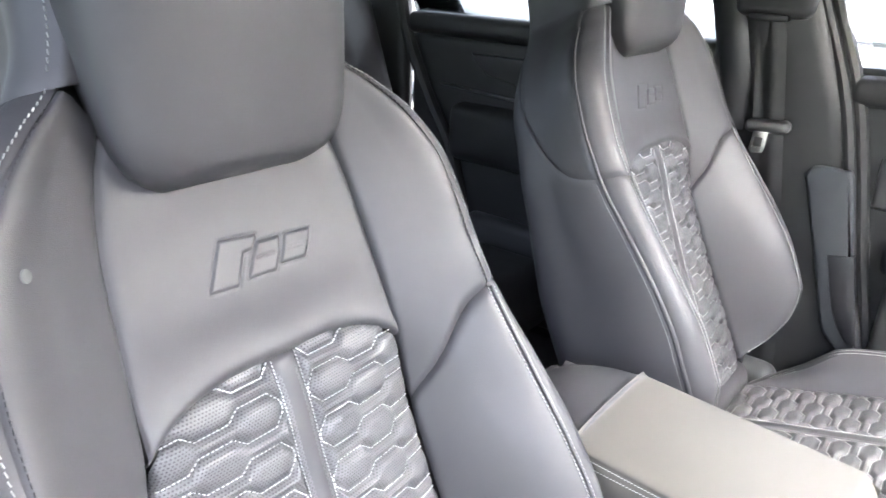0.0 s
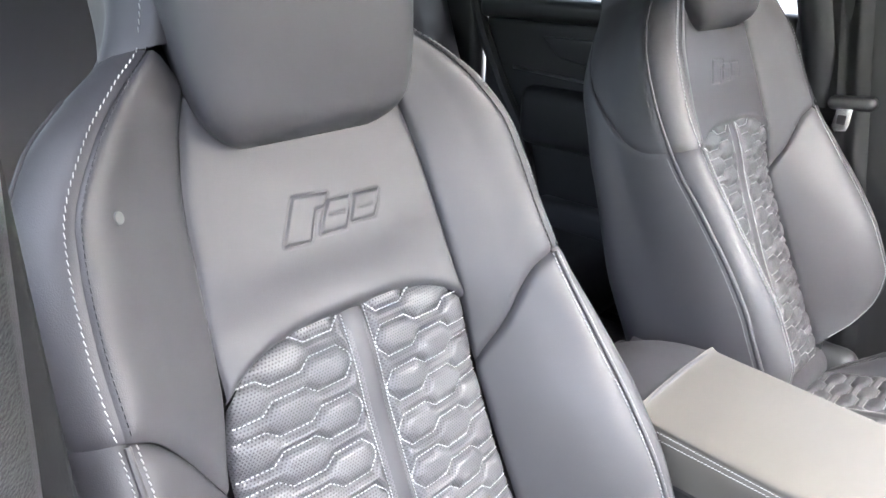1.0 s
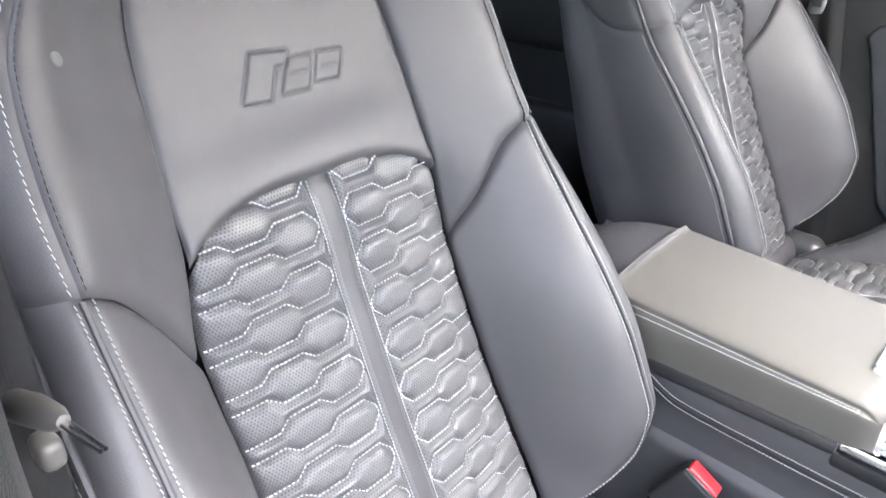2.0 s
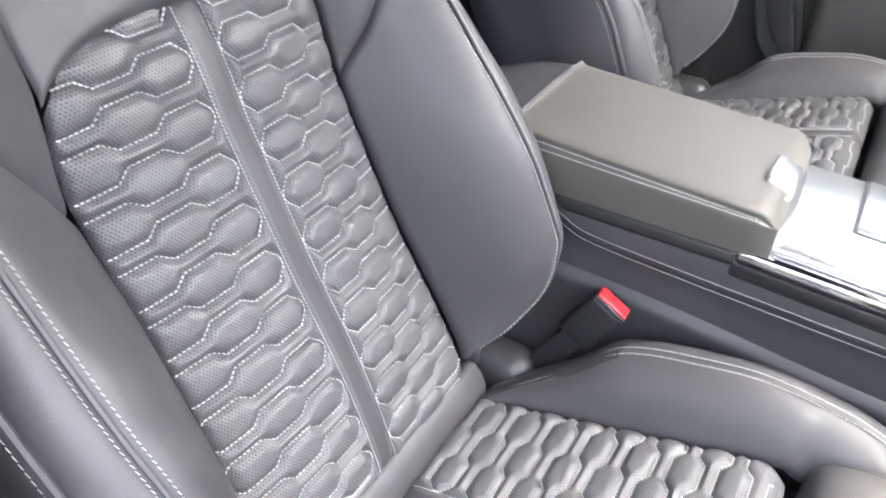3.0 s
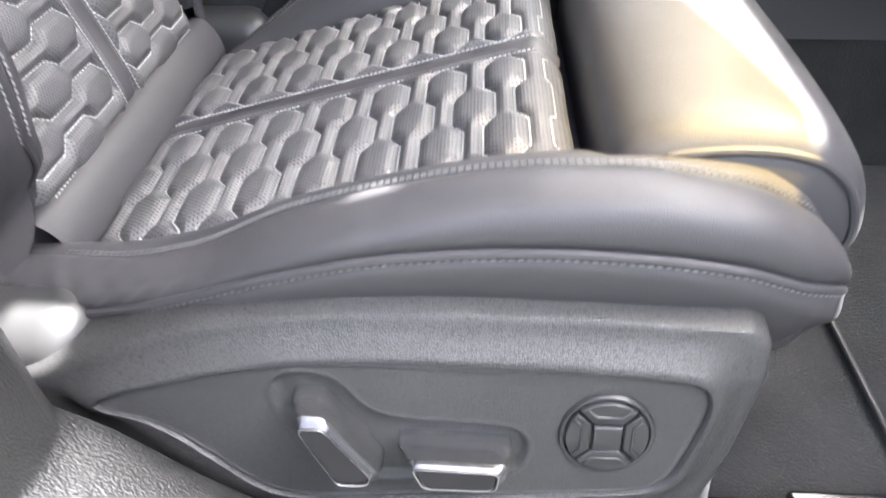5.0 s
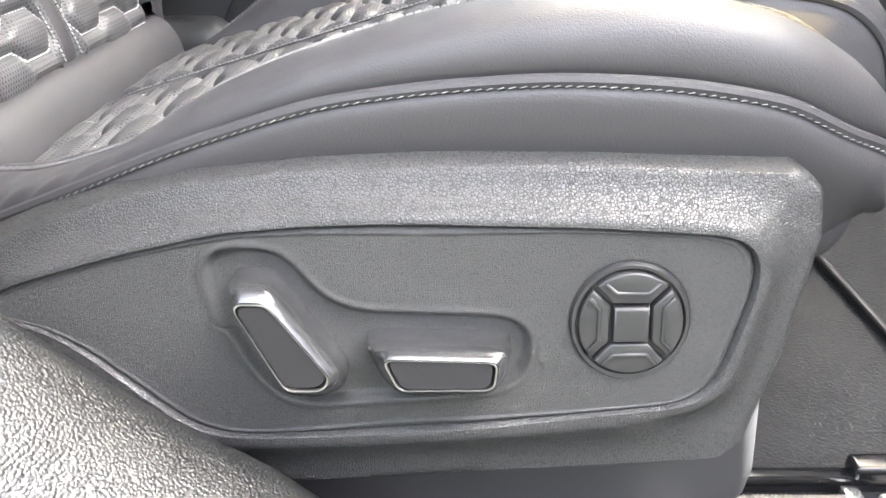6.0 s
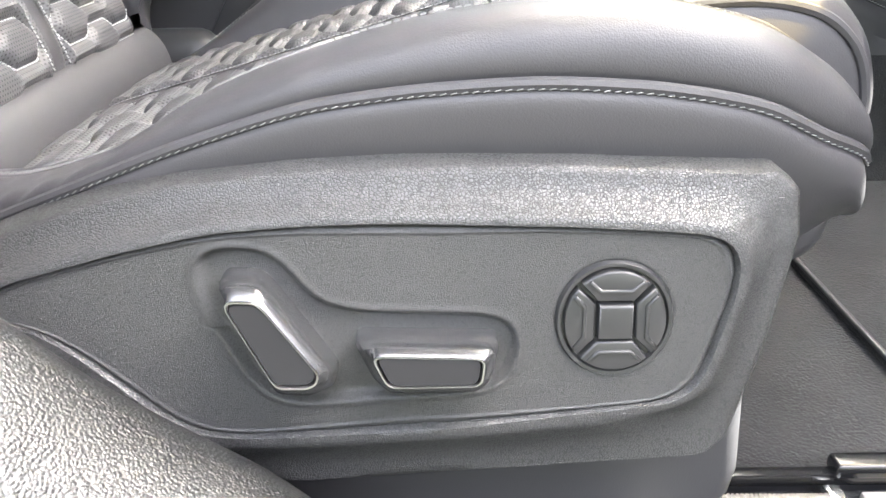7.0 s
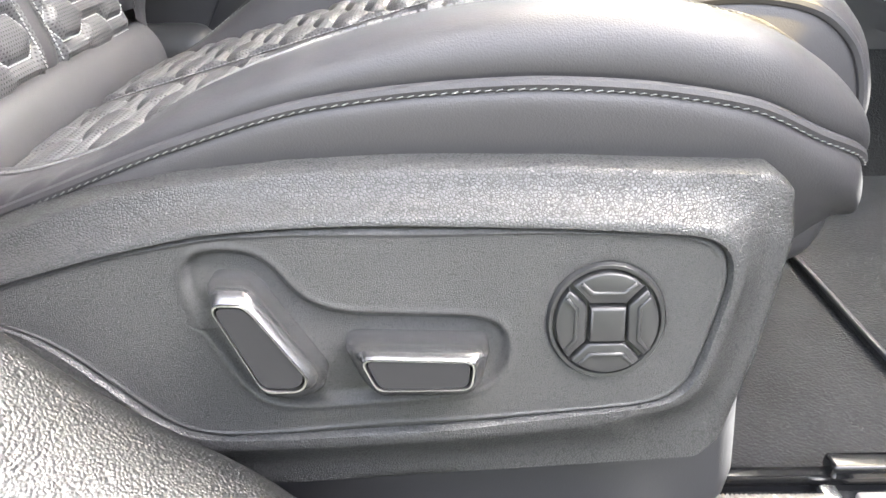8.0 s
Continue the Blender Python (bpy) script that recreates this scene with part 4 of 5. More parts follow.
# Added unseen sheet: it glows in the sun and lights the seats.
light_sheet = bpy.data.materials.new("light_sheet")
light_sheet.use_nodes = True
nt = light_sheet.node_tree
nt.nodes.remove(nt.nodes["Principled BSDF"])
tr = nt.nodes.new("ShaderNodeBsdfTranslucent")
df = nt.nodes.new("ShaderNodeBsdfDiffuse")
tr.inputs["Color"].default_value = (0.97, 0.95, 0.91, 1)
df.inputs["Color"].default_value = (0.25, 0.25, 0.25, 1)
mx = nt.nodes.new("ShaderNodeMixShader")
dense = nt.nodes.new("ShaderNodeMapRange")
dense.inputs["From Min"].default_value, dense.inputs["From Max"].default_value = -0.05, 0.35
dense.inputs["To Min"].default_value, dense.inputs["To Max"].default_value = 0.85, 0.02
nt.links.new(dense.outputs[0], mx.inputs[0])
nt.links.new(tr.outputs[0], mx.inputs[1])
nt.links.new(df.outputs[0], mx.inputs[2])
# Yellow leak of sun, put in to warm the thigh support.
clear = nt.nodes.new("ShaderNodeBsdfTransparent")
clear.inputs["Color"].default_value = (1.0, 0.86, 0.40, 1)
place = nt.nodes.new("ShaderNodeTexCoord")
split = nt.nodes.new("ShaderNodeSeparateXYZ")
sun_leak = nt.nodes.new("ShaderNodeMapRange")
sun_leak.inputs["From Min"].default_value, sun_leak.inputs["From Max"].default_value = 0.585, 0.71
sun_leak.inputs["To Max"].default_value = 0.56
thin = nt.nodes.new("ShaderNodeMixShader")
nt.links.new(place.outputs["Object"], split.inputs[0])
lean = nt.nodes.new("ShaderNodeMath")
lean.operation = "MULTIPLY_ADD"
lean.inputs[1].default_value = -0.25
nt.links.new(split.outputs[1], dense.inputs["Value"])
nt.links.new(split.outputs[1], lean.inputs[0])
nt.links.new(split.outputs[0], lean.inputs[2])
nt.links.new(lean.outputs[0], sun_leak.inputs["Value"])
beyond = nt.nodes.new("ShaderNodeMapRange")
beyond.inputs["From Min"].default_value, beyond.inputs["From Max"].default_value = 0.23, 0.275
beyond.inputs["To Min"].default_value, beyond.inputs["To Max"].default_value = 1.0, 0.08
times = nt.nodes.new("ShaderNodeMath")
times.operation = "MULTIPLY"
nt.links.new(split.outputs[1], beyond.inputs["Value"])
nt.links.new(sun_leak.outputs[0], times.inputs[0])
nt.links.new(beyond.outputs[0], times.inputs[1])
rim = nt.nodes.new("ShaderNodeMapRange")
rim.inputs["From Min"].default_value, rim.inputs["From Max"].default_value = -0.100, -0.080
both_ways = nt.nodes.new("ShaderNodeMath")
both_ways.operation = "MULTIPLY"
nt.links.new(split.outputs[1], rim.inputs["Value"])
nt.links.new(times.outputs[0], both_ways.inputs[0])
nt.links.new(rim.outputs[0], both_ways.inputs[1])
nt.links.new(both_ways.outputs[0], thin.inputs[0])
nt.links.new(mx.outputs[0], thin.inputs[1])
nt.links.new(clear.outputs[0], thin.inputs[2])
nt.links.new(thin.outputs[0], nt.nodes["Material Output"].inputs["Surface"])
# Outline notched to throw the sun patches on seat and hinge cover.
sheet_outline = [(RX0, RY0), (0.384, RY0), (0.392, -0.104), (0.424, -0.104), (0.432, RY0), (0.5480, RY0), (0.5478, -0.095), (0.535, -0.095), (0.542, -0.087), (0.552, -0.087), (0.561, -0.095), (0.5484, -0.095), (0.5486, RY0), (RX1, RY0), (RX1, -0.064), (0.748, -0.064), (0.703, 0.118), (RX1, 0.158), (RX1, RY1), (RX0, RY1)]
setting("overhead_light_sheet", prism(sheet_outline, lambda a, b_, o: (a, b_, o), 1.1700, 1.1706, 0), light_sheet, "unseen sheet added to glow overhead and shape the sun patches", "blind", False)
setting("ground", ([(-400, -400, -0.28), (400, -400, -0.28), (400, 400, -0.28), (-400, 400, -0.28)], [(0, 1, 2, 3)]), ASPHALT, "grey asphalt outside the car", "ground")
setting("door_sill", rbox(-0.9, 1.2, -0.42, -0.30, -0.1, 0.14, 0.02, 4), SMOOTH_DARK, "dark plastic door sill", "door sill")
setting("side_wall_near", rbox(-1.9, -0.13, -0.345, -0.305, 0.1, 0.80, 0.015), DOOR_SOFT, "dark trim of the closed rear door", "wall")
near_door = thing("open_door", (1.0, -0.80, 0.0), "dark trim of the wide open front door", "car door")
part("door_panel", rbox(0.985, 1.04, -1.36, -0.36, 0.02, 0.80, 0.02, 3), DOOR_SOFT, near_door)
part("window_frame", tube([(1.01, -1.34, 0.80), (1.01, -1.28, 1.05), (1.01, -1.10, 1.17), (1.01, -0.75, 1.10), (1.01, -0.38, 0.82)], 0.02, 8), RUBBER, near_door)
part("hinge", rbox(0.99, 1.03, -0.37, -0.30, 0.30, 0.36, 0.01, 2), BLACK, near_door)
setting("bulkhead", rbox(1.2, 1.26, -0.36, 1.10, 0.0, 0.72, 0.02), BLACK, "dark front bulkhead", "wall")

# near B-pillar, whose foot flares forward over the sill
pil = curve([(0.02, 0.26, -0.32), (0.10, 0.225, -0.310), (0.15, 0.195, -0.300), (0.19, 0.160, -0.293), (0.218, 0.128, -0.288), (0.235, 0.102, -0.286), (0.255, 0.075, -0.285), (0.278, 0.052, -0.285), (0.293, 0.036, -0.285), (0.303, 0.019, -0.285), (0.345, 0.0155, -0.285), (0.40, 0.012, -0.285), (0.445, 0.006, -0.285), (0.468, -0.003, -0.285), (0.480, -0.020, -0.285), (0.50, -0.028, -0.286), (0.6, -0.032, -0.288), (0.7, -0.028, -0.290), (0.8, -0.002, -0.290), (0.9, 0.028, -0.290), (0.95, 0.043, -0.290), (1.17, 0.08, -0.28)])
rows = []
for zz in np.linspace(0.02, 1.17, 180):
    x, y = pil(zz)
    w = np.interp(zz, (0.02, 0.3, 0.5, 1.17), (0.30, 0.2, 0.16, 0.13))
    rows.append([(x - w, y + 0.02, zz), (x - w * 0.5, y + 0.022, zz), (x - 0.035, y + 0.018, zz), (x - 0.012, y + 0.010, zz), (x - 0.002, y - 0.004, zz), (x, y - 0.02, zz), (x - 0.006, y - 0.045, zz), (x - 0.03, y - 0.07, zz), (x - w, y - 0.09, zz)])
setting("pillar_near", loft(rows), PEBBLED, "grained grey plastic pillar trim beside the seat", "pillar trim", "all")

# ---- centre console ----
console = thing("centre_console", (0.2, 0.345, 0.128), "leather-clad centre console with a brushed metal top", "console")
ylo, yhi = 0.250, 0.440
line = curve([(-0.20, 0.485), (-0.10, 0.485), (-0.055, 0.462), (-0.030, 0.440), (0.0, 0.427), (0.09, 0.421), (0.215, 0.416), (0.30, 0.413), (0.36, 0.403), (0.42, 0.388), (0.48, 0.368), (0.58, 0.315), (0.75, 0.25)])
ridge = curve([(-0.20, 0.385), (0.06, 0.377), (0.235, 0.361), (0.40, 0.348), (0.50, 0.326), (0.58, 0.300), (0.75, 0.24)])
xs = np.linspace(-0.20, 0.75, 120)
for sgn, y0 in ((-1, ylo), (1, yhi)):
    rise = lambda x: np.interp(x, (-0.20, -0.10, -0.04), (0.002, 0.016, 0.045))
    rows = [[(x, y0 + sgn * -0.012, line(x)[0] + rise(x)), (x, y0 - sgn * 0.004, line(x)[0] + rise(x) * 0.67), (x, y0 + sgn * 0.001, line(x)[0] + 0.006), (x, y0, line(x)[0])] for x in xs]
    part("upper_flank", loft(rows), LEATHER, console, "soft leather flank")
    rows = [[(x, y0, line(x)[0] - 0.0005), (x, y0 - sgn * 0.003, line(x)[0] - 0.006), (x, y0 - sgn * 0.002, (line(x)[0] + ridge(x)[0]) / 2), (x, y0, ridge(x)[0] + 0.006), (x, y0 + sgn * 0.007, ridge(x)[0]), (x, y0 + sgn * 0.009, ridge(x)[0] - 0.008), (x, y0 + sgn * 0.006, ridge(x)[0] - 0.020), (x, y0 + sgn * 0.010, 0.262), (x, y0 + sgn * 0.012, 0.252)] for x in xs]
    part("lower_flank", loft(rows), FLANK, console, "soft grey tunnel side")
    part("tunnel_carpet", loft([[(x, y0 + sgn * 0.006, 0.256), (x, y0 + sgn * 0.010, 0.250), (x, y0 + sgn * 0.018, 0.20), (x, y0 + sgn * 0.034, 0.150), (x, y0 + sgn * 0.05, 0.127)] for x in xs]), CARPET, console, "dark carpet on the tunnel side")
    for dz in (0.0045, -0.0045):
        p = np.array([(x, y0 + sgn * 0.0012, line(x)[0] + dz) for x in xs])
        part("flank_stitching", sew([(p, np.broadcast_to((0, sgn, 0.2), p.shape))], 0.0034, 0.0026, 0.0007, 0.0005, 0.3), SOFT_THREAD, console, "pale double stitching", "stuff")
part("core", rbox(-0.20, 0.75, ylo + 0.008, yhi - 0.008, 0.09, 0.415, 0.005), SMOOTH_DARK, console)
tilt = Matrix.Translation((0.15, 0.345, 0.468)) @ pose(0, 0, 0, 0, 3.0, 0) @ Matrix.Translation((-0.15, -0.345, -0.468))
plate = part("top_plate", rbox(0.142, 0.62, ylo + 0.012, yhi - 0.008, 0.450, 0.4745, 0.006, 3, tilt), ALUMINIUM, console, "bright brushed metal top plate")
part("edge_strip", rbox(0.136, 0.64, ylo + 0.0005, ylo + 0.013, 0.452, 0.4655, 0.005, 3, tilt), CHROME, console, "polished chrome edge strip")
part("sub_strip", rbox(0.136, 0.64, ylo - 0.001, ylo + 0.010, 0.436, 0.4515, 0.003, 2, tilt), BLACK, console)
part("cover_lid", rbox(0.220, 0.47, 0.327, yhi - 0.012, 0.468, 0.4775, 0.003, 2, tilt), ALUMINIUM, console, "bright sliding lid over the cup holders")
part("seam_gap", rbox(0.2165, 0.473, 0.3245, yhi - 0.012, 0.470, 0.4752, 0.001, 1, tilt), BLACK, console)
part("emblem_inlay", prism([(0.280, 0.292), (0.296, 0.291), (0.296, 0.308)], lambda a, b, o: tuple(tilt @ Vector((a, b, o))), 0.474, 0.4752, 0.0002), SMOOTH_DARK, console, "small dark inlay")
part("button_inlay", rbox(0.306, 0.352, 0.295, 0.309, 0.474, 0.4756, 0.0006, 1, tilt), material("beige_inlay", (0.55, 0.42, 0.33), 0.4), console, "beige inlay in the metal plate")
lever = part("selector_boot", rbox(0.392, 0.452, 0.262, 0.316, 0.472, 0.486, 0.005, 3, tilt), SATIN, console)
part("selector_knob", rbox(0.408, 0.470, 0.270, 0.322, 0.484, 0.530, 0.014, 4, tilt), CHROME, console, "chrome gear selector")

armrest = thing("armrest", (0.03, 0.345, 0.43), "padded leather armrest lid with twin stitching on the console", "armrest")


def arm(u, v):
    x = -0.094 + v * 0.256
    top = 0.521 - 0.014 * np.clip((x + 0.08) / 0.24, 0, 1) - 0.016 * np.clip((x - 0.142) / 0.020, 0, 1) ** 2
    low = 0.463
    half = 0.089 - 0.007 * np.clip((x - 0.138) / 0.024, 0, 1) ** 2
    th = (u - 0.5) * 2
    ctrl = [(-half - 0.004, low), (-half - 0.004, low + 0.030), (-half + 0.000, top - 0.009), (-half + 0.011, top - 0.0005), (0 * x, top + 0.003), (half - 0.011, top - 0.0005), (half - 0.000, top - 0.009), (half + 0.004, low + 0.03), (half + 0.004, low)]
    c = np.stack([np.stack([np.broadcast_to(a, x.shape), np.broadcast_to(b, x.shape)], -1) for a, b in ctrl])
    yz = section(c, u * 8)
    return np.stack([x, 0.343 + yz[..., 0], yz[..., 1]], -1)


pad = part("lid_pad", sheet(arm, 120, 70, (0, 0, 0.004, 0)), WARM_LIT, armrest, "padded leather lid with warm overhead light in its colour")
uu = np.linspace(0, 1, 120)
part("front_face", (np.vstack([arm(uu, 1 + 0 * uu), [(0.168, 0.343, 0.475)]]), [(i, i + 1, 120) for i in range(119)]), LEATHER, armrest)
for u0 in (1.58, 1.98, 6.02, 6.42):
    vv = np.linspace(0.01, 0.93, 100)
    p = arm(u0 / 8 + 0 * vv, vv)
    q = arm(u0 / 8 + 0.004 + 0 * vv, vv) - arm(u0 / 8 - 0.004 + 0 * vv, vv)
    nrm = np.cross(np.array([1.0, 0, 0]), q)
    part("lid_stitching", sew([(p + nrm / np.linalg.norm(nrm, axis=1, keepdims=True) * 0.0006, nrm)], 0.0034, 0.0026, 0.0007, 0.0005, 0.3), SOFT_THREAD, armrest, "pale double stitching", "stuff")
part("under_lip", rbox(-0.06, 0.137, 0.2462, 0.262, 0.4525, 0.4635, 0.002, 2), SATIN, armrest, "slim dark strip under the lid")
part("lid_gap", rbox(-0.06, 0.140, 0.2500, 0.262, 0.4470, 0.4525, 0.001, 1), BLACK, armrest)
part("release_latch", rbox(0.136, 0.163, 0.298, 0.350, 0.486, 0.5125, 0.004, 3, Matrix.Translation((0.15, 0.32, 0.51)) @ pose(0, 0, 0, 0, 20, 0) @ Matrix.Translation((-0.15, -0.32, -0.51))), ALUMINIUM, armrest, "bright metal release latch")
rear_box = thing("console_rear", (-0.15, 0.345, 0.40), "padded leather rear end of the console with a piped seam", "console")


def rear_pad(u, v):
    x = -0.205 + v * 0.110
    top = 0.521 - 0.03 * (1 - v) ** 2.2
    half = 0.090 - 0.006 * (1 - v)
    ctrl = [(-half, 0.44 + 0 * x), (-half, top - 0.02), (-half + 0.012, top - 0.002), (0 * x, top + 0.003), (half - 0.012, top - 0.002), (half, top - 0.02), (half, 0.44 + 0 * x)]
    yz = section(np.stack([np.stack([a, b], -1) for a, b in ctrl]), u * 6)
    return np.stack([x, 0.343 + yz[..., 0], yz[..., 1]], -1)


part("rear_cover", sheet(rear_pad, 80, 30, (0, 0, 0.0, 0.002)), LEATHER, rear_box)
uu = np.linspace(0.03, 0.97, 120)
part("piped_seam", tube(rear_pad(uu, 1 + 0 * uu) + np.array([0.002, 0, -0.0008]), 0.0042, 10), LEATHER, rear_box, "raised leather piping")
part("end_wall", rbox(-0.212, -0.195, 0.256, 0.43, 0.09, 0.49, 0.01), SMOOTH_DARK, rear_box)

# ---- belt buckle beside the seat ----
buckle = thing("belt_buckle", (0.02, 0.21, 0.30), "black belt buckle with a red release button", "belt buckle")
axis = Vector((0.50, 0.05, 0.86)).normalized()
wide = (Vector((0.067, 0.218, 0.387)) - Vector((0.036, 0.218, 0.405))).normalized()
wide = (wide - axis * wide.dot(axis)).normalized()
third = axis.cross(wide)
frame_m = Matrix((wide, third, axis)).transposed().to_4x4()
frame_m.translation = Vector((0.0495, 0.2115, 0.3905))
part("buckle_body", rbox(-0.0195, 0.0195, -0.0105, 0.0105, -0.062, -0.001, 0.005, 3, frame_m), BLACK, buckle)
part("release_button", rbox(-0.0165, 0.0175, -0.0070, 0.0090, -0.006, 0.0022, 0.002, 3, frame_m), RED, buckle, "red release button")
part("tongue_slot", rbox(-0.018, 0.018, -0.0102, -0.0078, -0.004, 0.0012, 0.0008, 1, frame_m), SMOOTH_DARK, buckle)
part("stalk", rbox(-0.013, 0.013, -0.005, 0.005, -0.15, -0.05, 0.003, 2, frame_m), BLACK, buckle)

# ---- seat rails and floor ----
CONDUIT = material("pale_conduit", (0.42, 0.39, 0.35), 0.55, vary=0.2, vscale=90)
FLOOR = 0.128
for y0, x1 in ((-0.205, 0.60), (0.185, 0.36), (0.54, 0.36), (0.93, 0.36)):
    rail = thing("seat_rail", (0.25, y0, FLOOR), "black seat rail with a ribbed pale cable on the carpet", "seat rail", "seat rails")
    part("track", rbox(-0.15, x1, y0 - 0.004, y0 + 0.003, FLOOR + 0.0065, FLOOR + 0.0150, 0.002, 2), GLOSS_BLACK, rail, "glossy black upper track")
    part("lower_track", rbox(-0.15, x1, y0 - 0.001, y0 + 0.003, FLOOR, FLOOR + 0.007, 0.001, 1), BLACK, rail)
    part("slider", rbox(-0.10, 0.26, y0 - 0.004, y0 + 0.014, FLOOR + 0.0105, FLOOR + 0.05, 0.004, 2), BLACK, rail)
    part("end_cap", rbox(x1 - 0.222, x1 + 0.02, y0 - 0.007, y0 + 0.005, FLOOR + 0.0135, FLOOR + 0.0225, 0.0025, 3), GLOSS_BLACK, rail, "glossy black end cap")
    part("cable_clip", rbox(x1 - 0.227, x1 - 0.218, y0 - 0.020, y0 - 0.005, FLOOR, FLOOR + 0.0105, 0.002, 2), ALUMINIUM, rail, "bright metal cable clip")
    part("rail_bracket", rbox(x1 - 0.207, x1 - 0.03, y0 - 0.024, y0 - 0.006, FLOOR, FLOOR + 0.006, 0.002, 2), CONDUIT, rail, "pale metal bracket")
    part("bracket_bar", rbox(x1 - 0.219, x1 - 0.03, y0 - 0.028, y0 - 0.025, FLOOR, FLOOR + 0.0085, 0.001, 1), BLACK, rail)
    xx = np.linspace(x1 - 0.40, x1 - 0.226, 300)
    part("ribbed_cable", tube(np.stack([xx, y0 - 0.013 + 0.001 * np.sin(xx * 30), FLOOR + 0.0052 + 0 * xx], 1), 0.0048 + 0.0007 * np.sin(np.arange(300) * 1.57), 12), CONDUIT, rail, "ribbed pale cable sleeve")
mat_edge = thing("floor_mat", (0.75, 0.0, 0.1285), "dark grey carpet floor mat with a bound edge", "floor mat")
part("mat", rbox(0.466, 1.15, -0.27, 0.190, 0.1285, 0.140, 0.003, 2), CARPET, mat_edge)
part("binding", tube([(0.466, y, 0.1375) for y in np.linspace(-0.27, 0.190, 20)], 0.0022, 8), FLANK, mat_edge, "bound mat edge")

# ---- far side of the cabin ----
def far_wall(name, x0, x1, z0, z1, y, mat, label, category, r=0.01, d=0.05):
    return setting(name, rbox(x0, x1, y, y + d, z0, z1, r), mat, label, category)


rear_door = thing("rear_door", (-0.66, 1.06, 0.2), "dark rear door trim with a bright strip and a handle recess", "car door")
part("door_panel", rbox(-1.00, -0.27, 1.062, 1.11, 0.15, 0.80, 0.015, 3), REAR_TRIM, rear_door)
part("top_roll", rbox(-1.00, -0.27, 1.036, 1.11, 0.795, 0.845, 0.02, 4), REAR_TRIM, rear_door, "soft leather window ledge")
part("bright_strip", tube(smooth_line([(-0.90, 1.056, 0.688), (-0.80, 1.054, 0.683), (-0.69, 1.056, 0.676), (-0.5, 1.056, 0.666)], 30), 0.0035, 8), SILVER, rear_door, "slim bright strip")
part("armrest_bulge", rbox(-0.86, -0.30, 1.020, 1.09, 0.52, 0.655, 0.03, 4), REAR_TRIM, rear_door)
part("handle_recess", prism([(-0.818, 0.765), (-0.50, 0.768), (-0.50, 0.70), (-0.695, 0.709), (-0.772, 0.721)], lambda a, b, o: (a, o, b), 1.075, 1.050, 0.006, 3), HANDLE_TRIM, rear_door)
part("pocket", rbox(-0.80, -0.32, 1.028, 1.08, 0.24, 0.40, 0.02, 3), HANDLE_TRIM, rear_door)
setting("door_seal", tube(smooth_line([(-1.03, 1.05, 0.90), (-1.00, 1.05, 0.79), (-0.93, 1.05, 0.65), (-0.855, 1.05, 0.52), (-0.80, 1.05, 0.30), (-0.80, 1.05, 0.1)], 40), 0.016, 8), RUBBER, "black rubber door seal", "door seal")
far_wall("side_wall_lower", -1.9, 1.2, 0.02, 0.20, 1.075, DOOR_SOFT, "dark lower cabin side", "wall")
far_wall("pillar_rear", -1.35, -1.01, 0.20, 1.20, 1.045, DOOR_SOFT, "dark rear pillar trim", "pillar trim", 0.03)

front_door = thing("front_door", (0.4, 1.06, 0.2), "dark front door trim with a pocket", "car door")
part("door_panel", rbox(-0.035, 1.15, 1.065, 1.11, 0.20, 0.77, 0.01, 3), DOOR_SOFT, front_door)
part("top_roll", rbox(-0.050, 1.15, 1.040, 1.11, 0.765, 0.815, 0.018, 4), DOOR_SOFT, front_door, "soft window ledge")
part("ledge", rbox(-0.048, 1.15, 1.060, 1.115, 0.814, 0.826, 0.003, 2), SMOOTH_DARK, front_door)
part("pull_strip", rbox(0.02, 0.9, 1.050, 1.07, 0.60, 0.69, 0.012, 3), SMOOTH_DARK, front_door)
part("pocket", rbox(0.075, 0.9, 1.030, 1.08, 0.30, 0.50, 0.02, 4), SMOOTH_DARK, front_door)
part("armrest", rbox(0.06, 0.9, 1.015, 1.09, 0.50, 0.565, 0.02, 4), DOOR_SOFT, front_door)

# far B-pillar with its lower cover and storage ring
rows = []
for zz in np.linspace(0.15, 1.18, 60):
    xr = np.interp(zz, (0.15, 0.34, 0.50, 0.756, 0.92, 1.18), (0.075, 0.055, 0.018, -0.046, -0.11, -0.20))
    xl = np.interp(zz, (0.15, 0.5, 0.79, 0.92, 1.18), (-0.27, -0.27, -0.262, -0.292, -0.36))
    y = np.interp(zz, (0.15, 0.6, 1.18), (1.055, 1.05, 0.985))
    rows.append([(xl - 0.01, y + 0.06, zz), (xl, y + 0.012, zz), (xl + 0.02, y, zz), ((xl + xr) / 2, y - 0.006, zz), (xr - 0.03, y, zz), (xr - 0.01, y + 0.006, zz), (xr, y + 0.02, zz), (xr, y + 0.06, zz)])
setting("pillar_far", loft(rows), DOOR_SOFT, "dark pillar trim with a belt guide", "pillar trim", "all")
edge = smooth_line([(-0.20, 0.978, 1.17), (-0.105, 1.034, 0.92), (-0.040, 1.044, 0.756), (0.020, 1.052, 0.50), (0.058, 1.055, 0.34), (0.08, 1.06, 0.15)], 50)
setting("pillar_seal", tube(edge + np.array([0.012, 0.012, 0]), 0.011, 8), RUBBER, "black rubber door seal", "door seal")
setting("pillar_edge", tube(edge + np.array([-0.006, 0.004, 0]), 0.011, 8), DOOR_SOFT, "rounded grey pillar edge", "pillar trim")
